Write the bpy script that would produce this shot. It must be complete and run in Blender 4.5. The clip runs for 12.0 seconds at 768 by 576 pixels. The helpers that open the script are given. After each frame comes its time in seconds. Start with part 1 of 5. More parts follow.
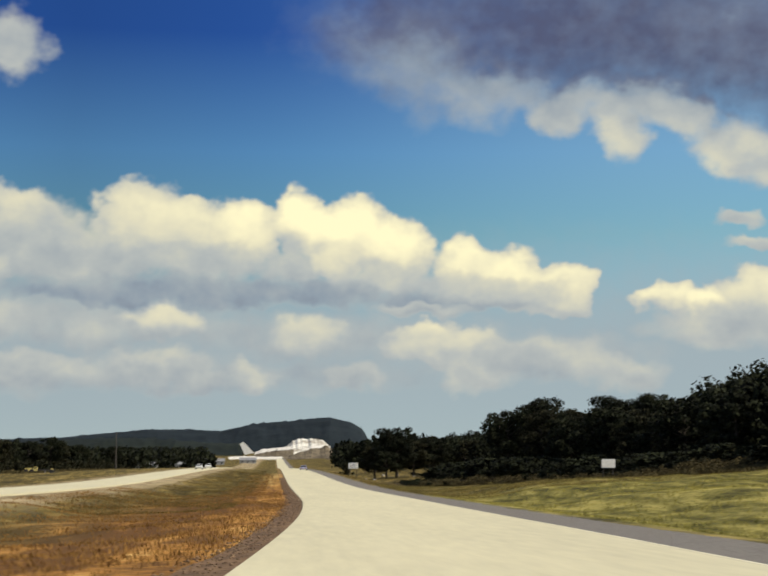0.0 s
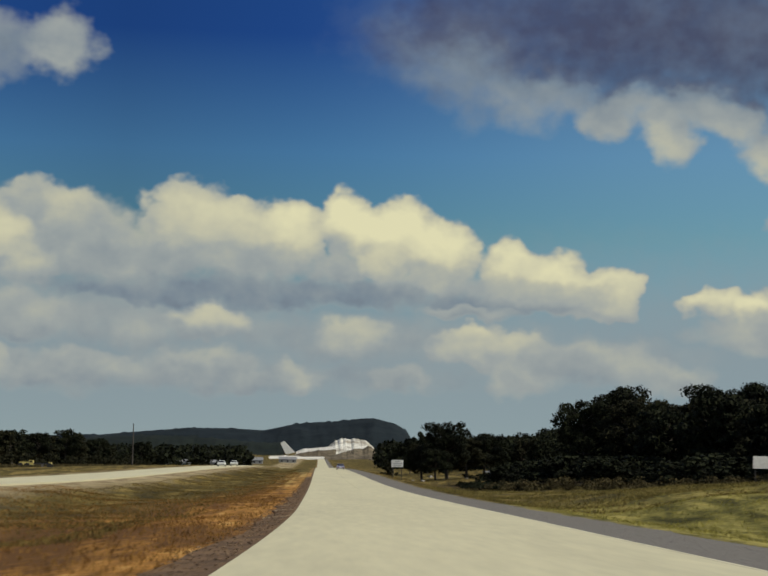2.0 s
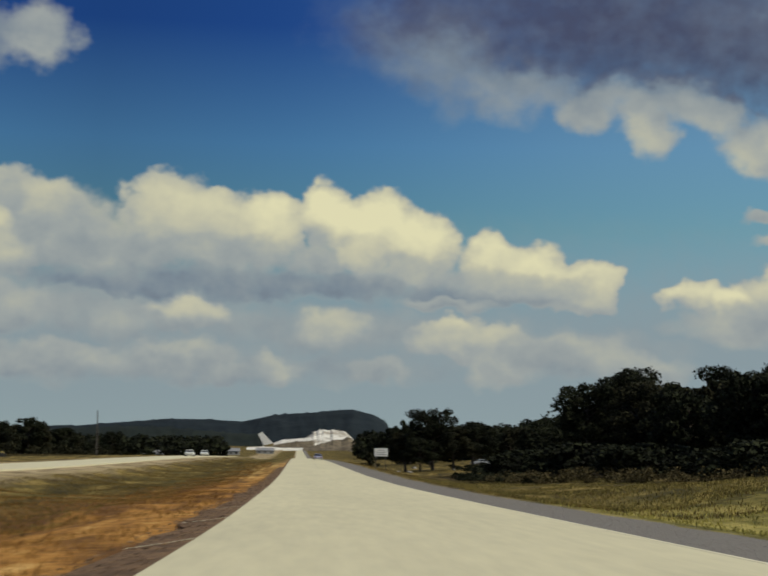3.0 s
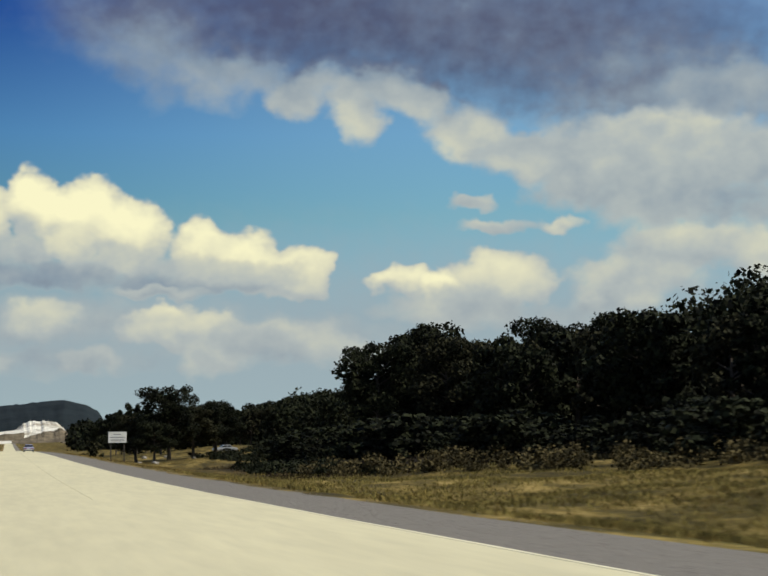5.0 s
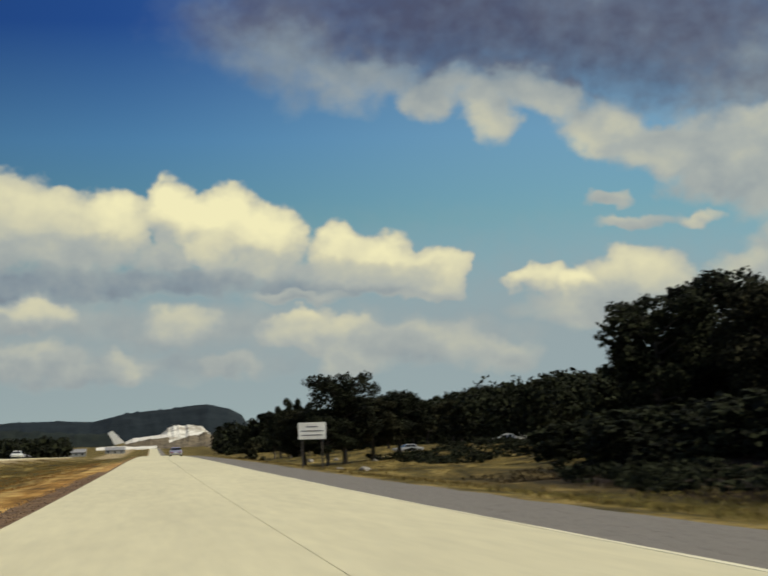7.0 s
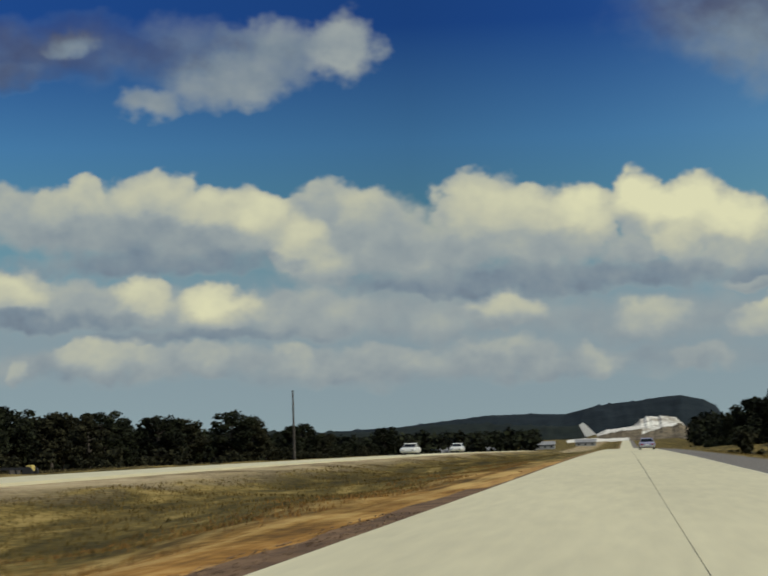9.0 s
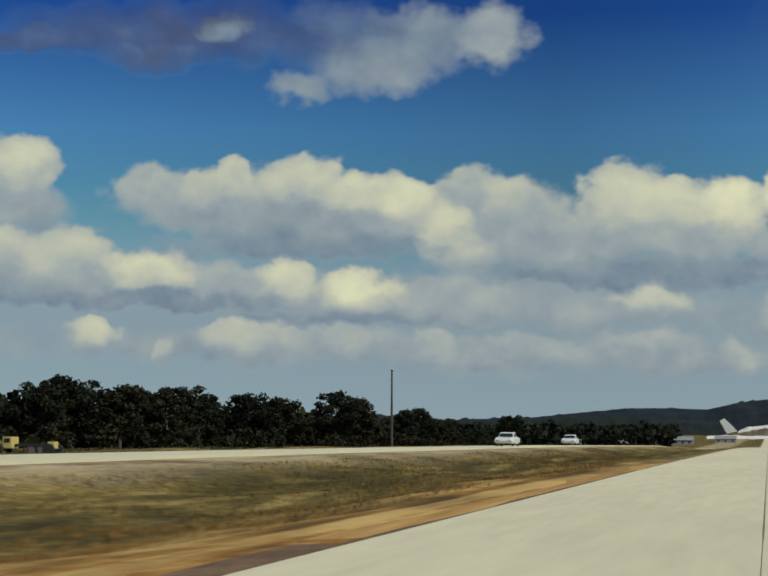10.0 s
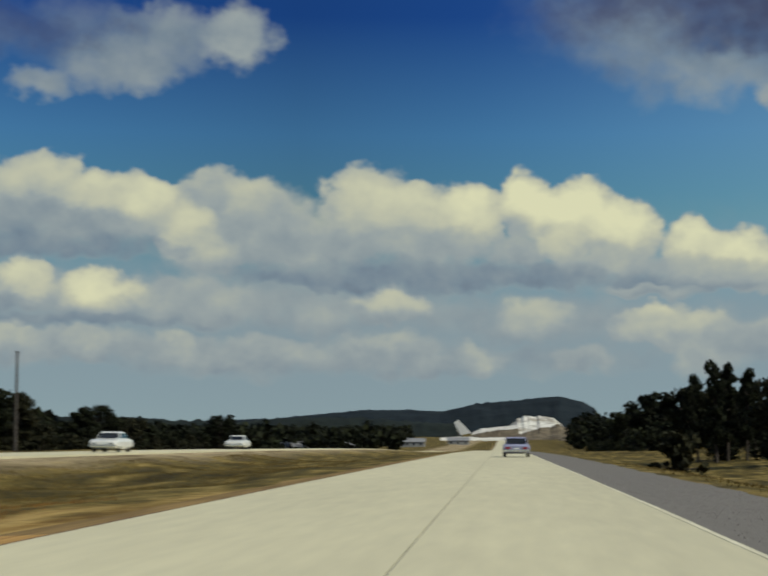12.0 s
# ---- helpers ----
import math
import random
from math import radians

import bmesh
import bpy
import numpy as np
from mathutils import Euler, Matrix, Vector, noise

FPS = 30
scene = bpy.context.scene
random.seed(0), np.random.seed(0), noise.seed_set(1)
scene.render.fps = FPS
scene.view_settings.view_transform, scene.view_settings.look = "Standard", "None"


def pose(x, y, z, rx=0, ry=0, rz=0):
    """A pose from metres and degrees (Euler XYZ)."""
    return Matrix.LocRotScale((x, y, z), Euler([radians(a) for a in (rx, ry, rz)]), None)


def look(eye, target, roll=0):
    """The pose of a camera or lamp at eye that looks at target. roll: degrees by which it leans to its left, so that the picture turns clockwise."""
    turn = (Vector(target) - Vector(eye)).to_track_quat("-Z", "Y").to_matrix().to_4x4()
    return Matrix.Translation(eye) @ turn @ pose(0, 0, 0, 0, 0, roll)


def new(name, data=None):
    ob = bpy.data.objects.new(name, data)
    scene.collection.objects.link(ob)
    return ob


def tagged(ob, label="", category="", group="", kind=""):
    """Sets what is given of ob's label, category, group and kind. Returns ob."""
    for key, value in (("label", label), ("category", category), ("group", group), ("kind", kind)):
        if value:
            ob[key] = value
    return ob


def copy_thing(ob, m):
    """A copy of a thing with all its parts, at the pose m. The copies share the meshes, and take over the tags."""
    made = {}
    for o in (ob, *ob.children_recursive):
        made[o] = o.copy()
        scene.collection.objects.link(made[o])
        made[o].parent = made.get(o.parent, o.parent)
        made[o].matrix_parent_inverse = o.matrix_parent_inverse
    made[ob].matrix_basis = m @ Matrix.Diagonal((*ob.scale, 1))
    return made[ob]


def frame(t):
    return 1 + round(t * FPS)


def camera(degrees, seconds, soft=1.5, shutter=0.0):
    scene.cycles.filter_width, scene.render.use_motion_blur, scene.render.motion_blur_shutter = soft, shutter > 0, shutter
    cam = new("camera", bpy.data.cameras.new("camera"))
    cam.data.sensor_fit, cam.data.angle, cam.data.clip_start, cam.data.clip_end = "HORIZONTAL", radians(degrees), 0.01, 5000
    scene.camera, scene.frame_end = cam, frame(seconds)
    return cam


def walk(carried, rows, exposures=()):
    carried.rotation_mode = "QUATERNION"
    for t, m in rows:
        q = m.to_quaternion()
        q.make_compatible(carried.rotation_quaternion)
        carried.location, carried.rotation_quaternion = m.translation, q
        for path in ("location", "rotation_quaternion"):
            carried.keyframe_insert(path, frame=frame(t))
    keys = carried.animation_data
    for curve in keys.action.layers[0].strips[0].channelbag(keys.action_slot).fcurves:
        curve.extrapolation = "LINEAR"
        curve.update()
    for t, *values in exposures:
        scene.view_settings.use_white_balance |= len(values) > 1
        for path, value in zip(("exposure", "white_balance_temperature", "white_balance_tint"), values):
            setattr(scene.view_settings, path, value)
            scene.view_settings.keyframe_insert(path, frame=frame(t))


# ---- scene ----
cam = camera(25.97, 12.0, soft=1.8, shutter=0.4)


def aim(t, x, y, z, yaw, pitch, roll):
    """A row of the path: the eye, degrees to the right of the road's line, up, and the lean."""
    a, b = radians(yaw), radians(pitch)
    eye = Vector((x, y, z))
    return t, look(eye, eye + 100 * Vector((math.sin(a) * math.cos(b), math.cos(a) * math.cos(b), math.sin(b))), roll)


walk(cam, [
    aim(0, -5.39, 0, -0.295, 3.72, 6.17, 0.13),
    aim(0.5, -4.57, 13.5, -0.461, 2.67, 5.57, 1.65),
    aim(1, -3.98, 27, -0.598, 2.54, 6.06, 0.60),
    aim(1.5, -3.42, 40.5, -0.738, 1.92, 6.27, 1.39),
    aim(2, -2.93, 54, -0.828, 2.13, 6.23, 1.08),
    aim(2.5, -2.55, 67.5, -0.991, 1.45, 6.12, 1.61),
    aim(3, -2.25, 81, -1.088, 2.85, 5.96, 1.14),
    aim(3.5, -2.07, 94.5, -1.169, 6.21, 6.20, 1.48),
    aim(3.7, -2.00, 99.9, -1.192, 7.59, 6.20, 1.35),
    aim(5.3, -1.65, 143.1, -1.315, 13.31, 5.51, -0.59),
    aim(5.5, -1.61, 148.5, -1.323, 13.51, 5.67, -0.37),
    aim(6, -1.38, 162, -1.327, 13.04, 5.53, -0.84),
    aim(6.5, -1.45, 175.5, -1.330, 10.52, 5.73, -1.38),
    aim(7, -1.33, 189, -1.317, 8.05, 5.64, -1.68),
    aim(7.5, -1.13, 202.5, -1.301, 4.16, 5.63, -1.30),
    aim(7.7, -1.04, 207.9, -1.282, 2.12, 5.92, -1.58),
    aim(9.3, -0.08, 251.1, -1.057, -9.61, 5.83, -1.52),
    aim(9.5, 0.05, 256.5, -1.023, -10.58, 5.83, -1.15),
    aim(10, 0.42, 270, -0.951, -12.99, 5.48, 0.29),
    aim(10.5, 0.66, 283.5, -0.885, -13.86, 5.21, -0.43),
    aim(11, 0.95, 297, -0.790, -12.87, 5.23, 0.17),
    aim(11.5, 1.11, 310.5, -0.670, -8.46, 5.77, -0.25),
    aim(12, 1.25, 324, -0.590, -4.09, 5.58, 0.18),
], exposures=[(0.0, 0.15, 6750, 12), (0.5, -0.3, 6500, 9), (2.5, -0.35, 6550, 9), (3.7, -0.3, 6550, 9), (5.3, 0.08, 6500, 9), (6.0, 0.06, 6450, 9),
              (6.5, 0.0, 6300, 9), (7.0, -0.1, 6850, 8), (7.5, -0.28, 6800, 8), (9.3, -0.36, 6250, 7), (10.5, -0.32, 5900, 6), (11.0, -0.32, 5600, 5), (11.5, -0.4, 6050, 5), (12.0, -0.38, 6250, 6)])

# ---------------------------------------------------------------- sky and sun
SUN_AZ, SUN_EL = radians(112), radians(43)
world = bpy.data.worlds.new("sky")
scene.world = world
world.use_nodes = True
wt = world.node_tree
wt.nodes.clear()


def wn(kind, operation="", data_type="", interpolation_type=""):
    n = wt.nodes.new(kind)
    if operation:
        n.operation = operation
    if data_type:
        n.data_type = data_type
    if interpolation_type:
        n.interpolation_type = interpolation_type
    return n


def plug(socket, value):
    if hasattr(value, "is_output"):
        wt.links.new(value, socket)
    else:
        socket.default_value = value


def wmath(op, a, b=0.0, c=0.0, clamp=False):
    n = wn("ShaderNodeMath", operation=op)
    n.use_clamp = clamp
    for s, v in zip(n.inputs, (a, b, c)):
        plug(s, v)
    return n.outputs[0]


def wramp(fac, stops):
    n = wn("ShaderNodeValToRGB")
    els = n.color_ramp.elements
    while len(els) < len(stops):
        els.new(0.5)
    for e, (p, col) in zip(els, stops):
        e.position, e.color = p, (*col, 1)
    plug(n.inputs[0], fac)
    return n.outputs[0]


coord = wn("ShaderNodeTexCoord").outputs["Generated"]
sep = wn("ShaderNodeSeparateXYZ")
plug(sep.inputs[0], coord)
AZ = wmath("MULTIPLY", wmath("ARCTAN2", sep.outputs[0], sep.outputs[1]), 57.2958)
EL = wmath("MULTIPLY", wmath("ARCSINE", sep.outputs[2]), 57.2958)

# clear air: the sky's blue, deepening quickly above the horizon
lifted = wmath("ADD", wmath("MULTIPLY", wmath("MAXIMUM", sep.outputs[2], 0.0), 4.5), 0.03)
up = wn("ShaderNodeCombineXYZ")
plug(up.inputs[0], sep.outputs[0])
plug(up.inputs[1], sep.outputs[1])
plug(up.inputs[2], lifted)
unit = wn("ShaderNodeVectorMath", operation="NORMALIZE")
plug(unit.inputs[0], up.outputs[0])
sky = wn("ShaderNodeTexSky")
sky.sky_type, sky.sun_disc, sky.sun_elevation, sky.sun_rotation = "NISHITA", False, SUN_EL, SUN_AZ
sky.air_density, sky.dust_density, sky.ozone_density = 1.0, 0.6, 2.0
plug(sky.inputs[0], unit.outputs[0])
tone = wn("ShaderNodeHueSaturation")
tone.inputs["Hue"].default_value, tone.inputs["Saturation"].default_value, tone.inputs["Value"].default_value = 0.49, 1.12, 1.0
plug(tone.inputs["Color"], sky.outputs[0])
AIR_STRENGTH = 0.075
DEEP = wramp(wmath("DIVIDE", EL, 40.0), [(0.12, (1.0, 1.0, 0.70)), (0.20, (0.78, 0.92, 0.66)), (0.27, (0.60, 0.81, 0.84)), (0.37, (0.155, 0.305, 0.62)), (0.9, (0.10, 0.2, 0.4))])
# paler towards the sun's side
sunward = wmath("MINIMUM", wmath("MULTIPLY_ADD", wmath("ABSOLUTE", wmath("ADD", AZ, 7.0)), 0.02, 0.80), 1.25)
sunward = wmath("MULTIPLY", sunward, AIR_STRENGTH * 2.8)
air_tint = wn("ShaderNodeVectorMath", operation="SCALE")
plug(air_tint.inputs[0], DEEP)
plug(air_tint.inputs[3], sunward)
air = wn("ShaderNodeVectorMath", operation="MULTIPLY")
plug(air.inputs[0], tone.outputs[0])
plug(air.inputs[1], air_tint.outputs[0])
# thin haze on the sun's side turns the blue to pale turquoise
hazy = wn("ShaderNodeMapRange", interpolation_type="SMOOTHSTEP")
plug(hazy.inputs[0], AZ)
hazy.inputs[1].default_value, hazy.inputs[2].default_value, hazy.inputs[4].default_value = -2.0, 16.0, 0.45
hazed = wn("ShaderNodeMix", data_type="RGBA")
plug(hazed.inputs[0], hazy.outputs[0])
plug(hazed.inputs[6], air.outputs[0])
hazed.inputs[7].default_value = (0.22, 0.40, 0.48, 1)
AIR = hazed.outputs[2]

# billows: a warp of the two angles, and a finer ruffle
EL_WIDE = wmath("MULTIPLY", EL, 1.25)
flat = wn("ShaderNodeCombineXYZ")
plug(flat.inputs[0], AZ)
plug(flat.inputs[1], EL_WIDE)


def wnoise(scale, detail, rough):
    n = wn("ShaderNodeTexNoise")
    n.noise_dimensions = "2D"
    plug(n.inputs["Vector"], flat.outputs[0])
    n.inputs["Scale"].default_value, n.inputs["Detail"].default_value, n.inputs["Roughness"].default_value = scale, detail, rough
    return n


big, fine = wnoise(0.62, 3.0, 0.5), wnoise(1.5, 2.0, 0.45)
split = wn("ShaderNodeSeparateColor")
plug(split.inputs[0], big.outputs["Color"])
CAZ = wmath("MULTIPLY_ADD", wmath("SUBTRACT", split.outputs[0], 0.5), 1.5, AZ)
CEL = wmath("MULTIPLY_ADD", wmath("SUBTRACT", split.outputs[1], 0.5), 1.1, wmath("ADD", EL, 0.08))
RUFFLE = wmath("MULTIPLY", wmath("SUBTRACT", fine.outputs[0], 0.5), 0.65)
MOTTLE = wmath("MULTIPLY_ADD", wmath("SUBTRACT", split.outputs[2], 0.5), 0.27, wmath("MULTIPLY", RUFFLE, 0.14))

PUFFS = []


def puff(az, el, wide, high, lit, hangs=False):
    """One billow of a cloud: its middle and half sizes in degrees, how much sun is on it, and whether it hangs from the cloud above."""
    PUFFS.append((az, el, wide, high, lit, hangs))


# grey layers
puff(-6.80, 5.27, 7.08, 1.18, 0.44)
puff(1.63, 4.55, 7.08, 0.93, 0.455)
puff(8.36, 3.95, 5.40, 0.81, 0.455)
puff(-8.35, 3.05, 5.40, 0.61, 0.44)
puff(-0.86, 3.22, 7.08, 0.57, 0.43)
# grey layers far left
puff(-22.84, 5.78, 7.08, 1.05, 0.42)
puff(-12.75, 5.10, 8.77, 0.88, 0.44)
puff(-18.66, 3.53, 9.44, 0.67, 0.43)
puff(-7.73, 3.36, 8.09, 0.67, 0.44)
puff(-17.65, 8.57, 4.89, 1.05, 0.55)
puff(-19.85, 8.39, 2.70, 0.93, 0.5)
# far row
puff(-0.86, 3.13, 1.01, 0.61, 0.56)
puff(2.51, 3.26, 1.18, 0.44, 0.5)
puff(-4.23, 3.49, 2.02, 0.76, 0.53)
puff(-2.87, 3.07, 1.01, 0.44, 0.5)
puff(-8.37, 3.46, 2.53, 0.67, 0.52)
puff(-9.66, 3.16, 1.18, 0.51, 0.5)
puff(-11.30, 3.59, 0.76, 0.61, 0.58)
puff(7.04, 3.31, 1.43, 0.76, 0.54)
puff(9.86, 3.81, 1.85, 0.67, 0.53)
puff(11.67, 3.35, 1.85, 0.61, 0.5)
# middle row
puff(-3.95, 5.05, 1.43, 0.67, 0.68)
puff(-5.94, 4.64, 1.52, 0.76, 0.45)
puff(0.95, 4.62, 1.43, 0.76, 0.6)
puff(5.68, 4.31, 1.85, 0.84, 0.65)
puff(5.17, 4.64, 0.84, 0.51, 0.7)
puff(8.03, 3.86, 1.52, 0.67, 0.5)
puff(-10.41, 5.11, 2.53, 1.01, 0.5)
# middle base
puff(-3.49, 6.07, 6.41, 0.51, 0.34)
puff(1.25, 6.06, 4.38, 0.44, 0.33)
puff(5.82, 5.74, 3.71, 0.40, 0.35)
puff(4.98, 5.48, 1.69, 0.24, 0.5)
# main bank
puff(-9.42, 8.31, 1.85, 1.26, 0.72)
puff(-11.37, 8.03, 1.01, 0.93, 0.82)
puff(-4.76, 8.45, 1.77, 1.43, 0.72)
puff(-2.89, 8.11, 1.69, 1.21, 0.72)
puff(-1.02, 8.09, 1.26, 1.21, 0.85)
puff(0.84, 8.57, 0.98, 1.26, 0.95)
puff(2.55, 8.11, 1.52, 1.32, 0.95)
puff(4.09, 7.56, 1.43, 1.10, 0.9)
puff(6.64, 7.10, 1.18, 0.98, 0.88)
puff(7.99, 6.79, 1.26, 0.88, 0.84)
puff(9.66, 6.31, 1.35, 0.78, 0.82)
puff(10.49, 6.10, 0.64, 0.76, 0.75)
puff(9.00, 5.97, 2.02, 0.71, 0.66)
puff(-6.88, 7.10, 3.54, 1.10, 0.5)
puff(-10.34, 6.93, 1.35, 1.01, 0.6)
puff(-2.51, 7.03, 2.53, 0.84, 0.52)
puff(0.88, 6.89, 1.85, 0.67, 0.5)
puff(2.07, 7.01, 0.76, 0.67, 0.7)
puff(3.95, 6.55, 2.53, 0.67, 0.55)
puff(7.49, 6.11, 2.53, 0.64, 0.58)
# right bank
puff(16.82, 5.82, 1.85, 0.98, 0.7)
puff(13.62, 5.89, 1.26, 0.61, 0.85)
puff(14.88, 5.55, 0.93, 0.71, 0.88)
puff(15.28, 4.87, 2.70, 0.81, 0.5)
puff(20.78, 5.09, 1.69, 0.61, 0.55)
puff(18.94, 4.41, 2.53, 0.71, 0.45)
puff(22.32, 6.76, 2.02, 1.10, 0.5)
puff(16.55, 7.68, 1.52, 0.34, 0.54)
puff(15.90, 8.45, 1.01, 0.27, 0.49)
puff(18.89, 7.66, 1.01, 0.30, 0.6)
# right canopy
puff(11.15, 15.17, 10.46, 3.20, 0.02)
puff(19.65, 13.99, 8.09, 2.87, 0.08)
puff(22.87, 11.82, 5.73, 2.19, 0.22)
puff(22.41, 8.74, 3.37, 1.52, 0.47)
puff(20.82, 10.14, 3.88, 1.26, 0.48)
puff(22.83, 10.93, 2.70, 0.71, 0.58)
puff(19.45, 9.05, 1.85, 1.01, 0.5)
puff(18.14, 9.95, 2.19, 0.93, 0.47)
# right fringe
puff(3.94, 14.75, 2.87, 1.69, 0.2, True)
puff(5.45, 13.52, 2.19, 1.69, 0.29, True)
puff(7.15, 12.85, 1.94, 1.21, 0.41, True)
puff(8.35, 13.09, 1.52, 1.01, 0.34, True)
puff(9.88, 12.31, 1.01, 0.98, 0.5, True)
puff(11.92, 11.81, 0.98, 1.42, 0.57, True)
puff(11.08, 12.62, 1.85, 1.01, 0.44, True)
puff(12.97, 12.56, 1.52, 0.84, 0.42, True)
puff(14.15, 12.03, 1.26, 0.93, 0.52, True)
puff(15.81, 10.91, 1.69, 1.11, 0.58, True)
puff(17.31, 10.18, 1.52, 0.84, 0.52, True)
# far right layers
puff(25.25, 9.73, 3.37, 1.35, 0.5)
puff(25.85, 8.06, 2.53, 0.84, 0.4)
puff(24.19, 6.88, 2.87, 0.84, 0.56)
puff(26.13, 6.24, 1.85, 1.01, 0.6)
puff(21.36, 5.78, 2.53, 0.76, 0.55)
puff(25.31, 12.02, 3.71, 1.01, 0.36)
# left canopy
puff(-22.06, 14.05, 4.38, 1.10, 0.1)
puff(-25.72, 13.69, 2.87, 0.44, 0.1)
puff(-18.67, 14.20, 3.20, 1.26, 0.12)
puff(-20.71, 13.27, 2.02, 0.51, 0.14)
# left fringe
puff(-14.73, 14.14, 2.70, 1.26, 0.18, True)
puff(-9.25, 14.23, 1.52, 1.21, 0.5, True)
puff(-11.82, 13.95, 2.11, 1.32, 0.33, True)
puff(-13.54, 13.11, 2.19, 0.98, 0.38, True)
puff(-15.85, 12.41, 1.26, 0.61, 0.36, True)
puff(-12.34, 12.72, 1.35, 0.64, 0.45, True)
puff(-18.67, 14.37, 1.01, 0.51, 0.26, True)
# left back
puff(-25.51, 9.45, 1.32, 1.15, 0.74)
puff(-26.14, 8.37, 2.36, 1.26, 0.5)
puff(-24.51, 8.08, 1.26, 0.93, 0.45)
# left bank
puff(-14.40, 8.00, 5.20, 1.00, 0.55)
puff(-21.19, 8.83, 1.26, 0.81, 0.55)
puff(-18.16, 9.35, 0.76, 0.67, 0.72)
puff(-19.01, 8.90, 1.01, 0.71, 0.66)
puff(-15.78, 9.16, 1.43, 0.93, 0.72)
puff(-13.57, 8.56, 1.77, 1.05, 0.74)
puff(-12.22, 8.38, 0.84, 0.88, 0.78)
puff(-10.01, 8.63, 1.35, 0.98, 0.55)
puff(-7.98, 8.42, 1.52, 0.88, 0.58)
puff(-16.98, 7.81, 4.38, 0.84, 0.42)
puff(-10.87, 7.60, 1.01, 1.01, 0.74)
puff(-9.69, 6.83, 1.01, 0.61, 0.62)
puff(-7.66, 7.55, 2.53, 1.01, 0.5)
puff(-16.13, 6.97, 5.56, 0.47, 0.33)
puff(-6.02, 5.92, 3.37, 0.34, 0.33)
# left row
puff(-17.00, 5.50, 7.20, 0.80, 0.5)
puff(-16.00, 3.62, 6.40, 0.52, 0.47)
puff(-25.96, 6.48, 1.52, 0.88, 0.65)
puff(-23.83, 6.51, 1.52, 1.05, 0.68)
puff(-21.01, 6.04, 1.85, 0.94, 0.8)
puff(-18.33, 5.71, 1.01, 0.84, 0.5)
puff(-16.30, 5.71, 1.05, 0.88, 0.8)
puff(-13.77, 5.36, 1.52, 0.94, 0.84)
puff(-11.06, 5.17, 2.36, 0.78, 0.5)
puff(-22.01, 5.03, 6.07, 0.44, 0.31)
puff(-14.45, 4.35, 4.38, 0.30, 0.33)
# left low
puff(-22.99, 3.91, 1.05, 0.61, 0.68)
puff(-20.50, 3.36, 0.42, 0.42, 0.55)
puff(-17.83, 3.78, 1.60, 0.61, 0.64)
puff(-14.29, 3.56, 0.84, 0.61, 0.55)
puff(-11.09, 3.37, 0.54, 0.47, 0.52)
puff(-8.40, 3.37, 0.67, 0.47, 0.52)
puff(-3.77, 3.05, 2.02, 0.61, 0.44)
puff(-26.08, 3.51, 1.35, 0.61, 0.46)
puff(-6.21, 4.42, 0.84, 0.61, 0.46)


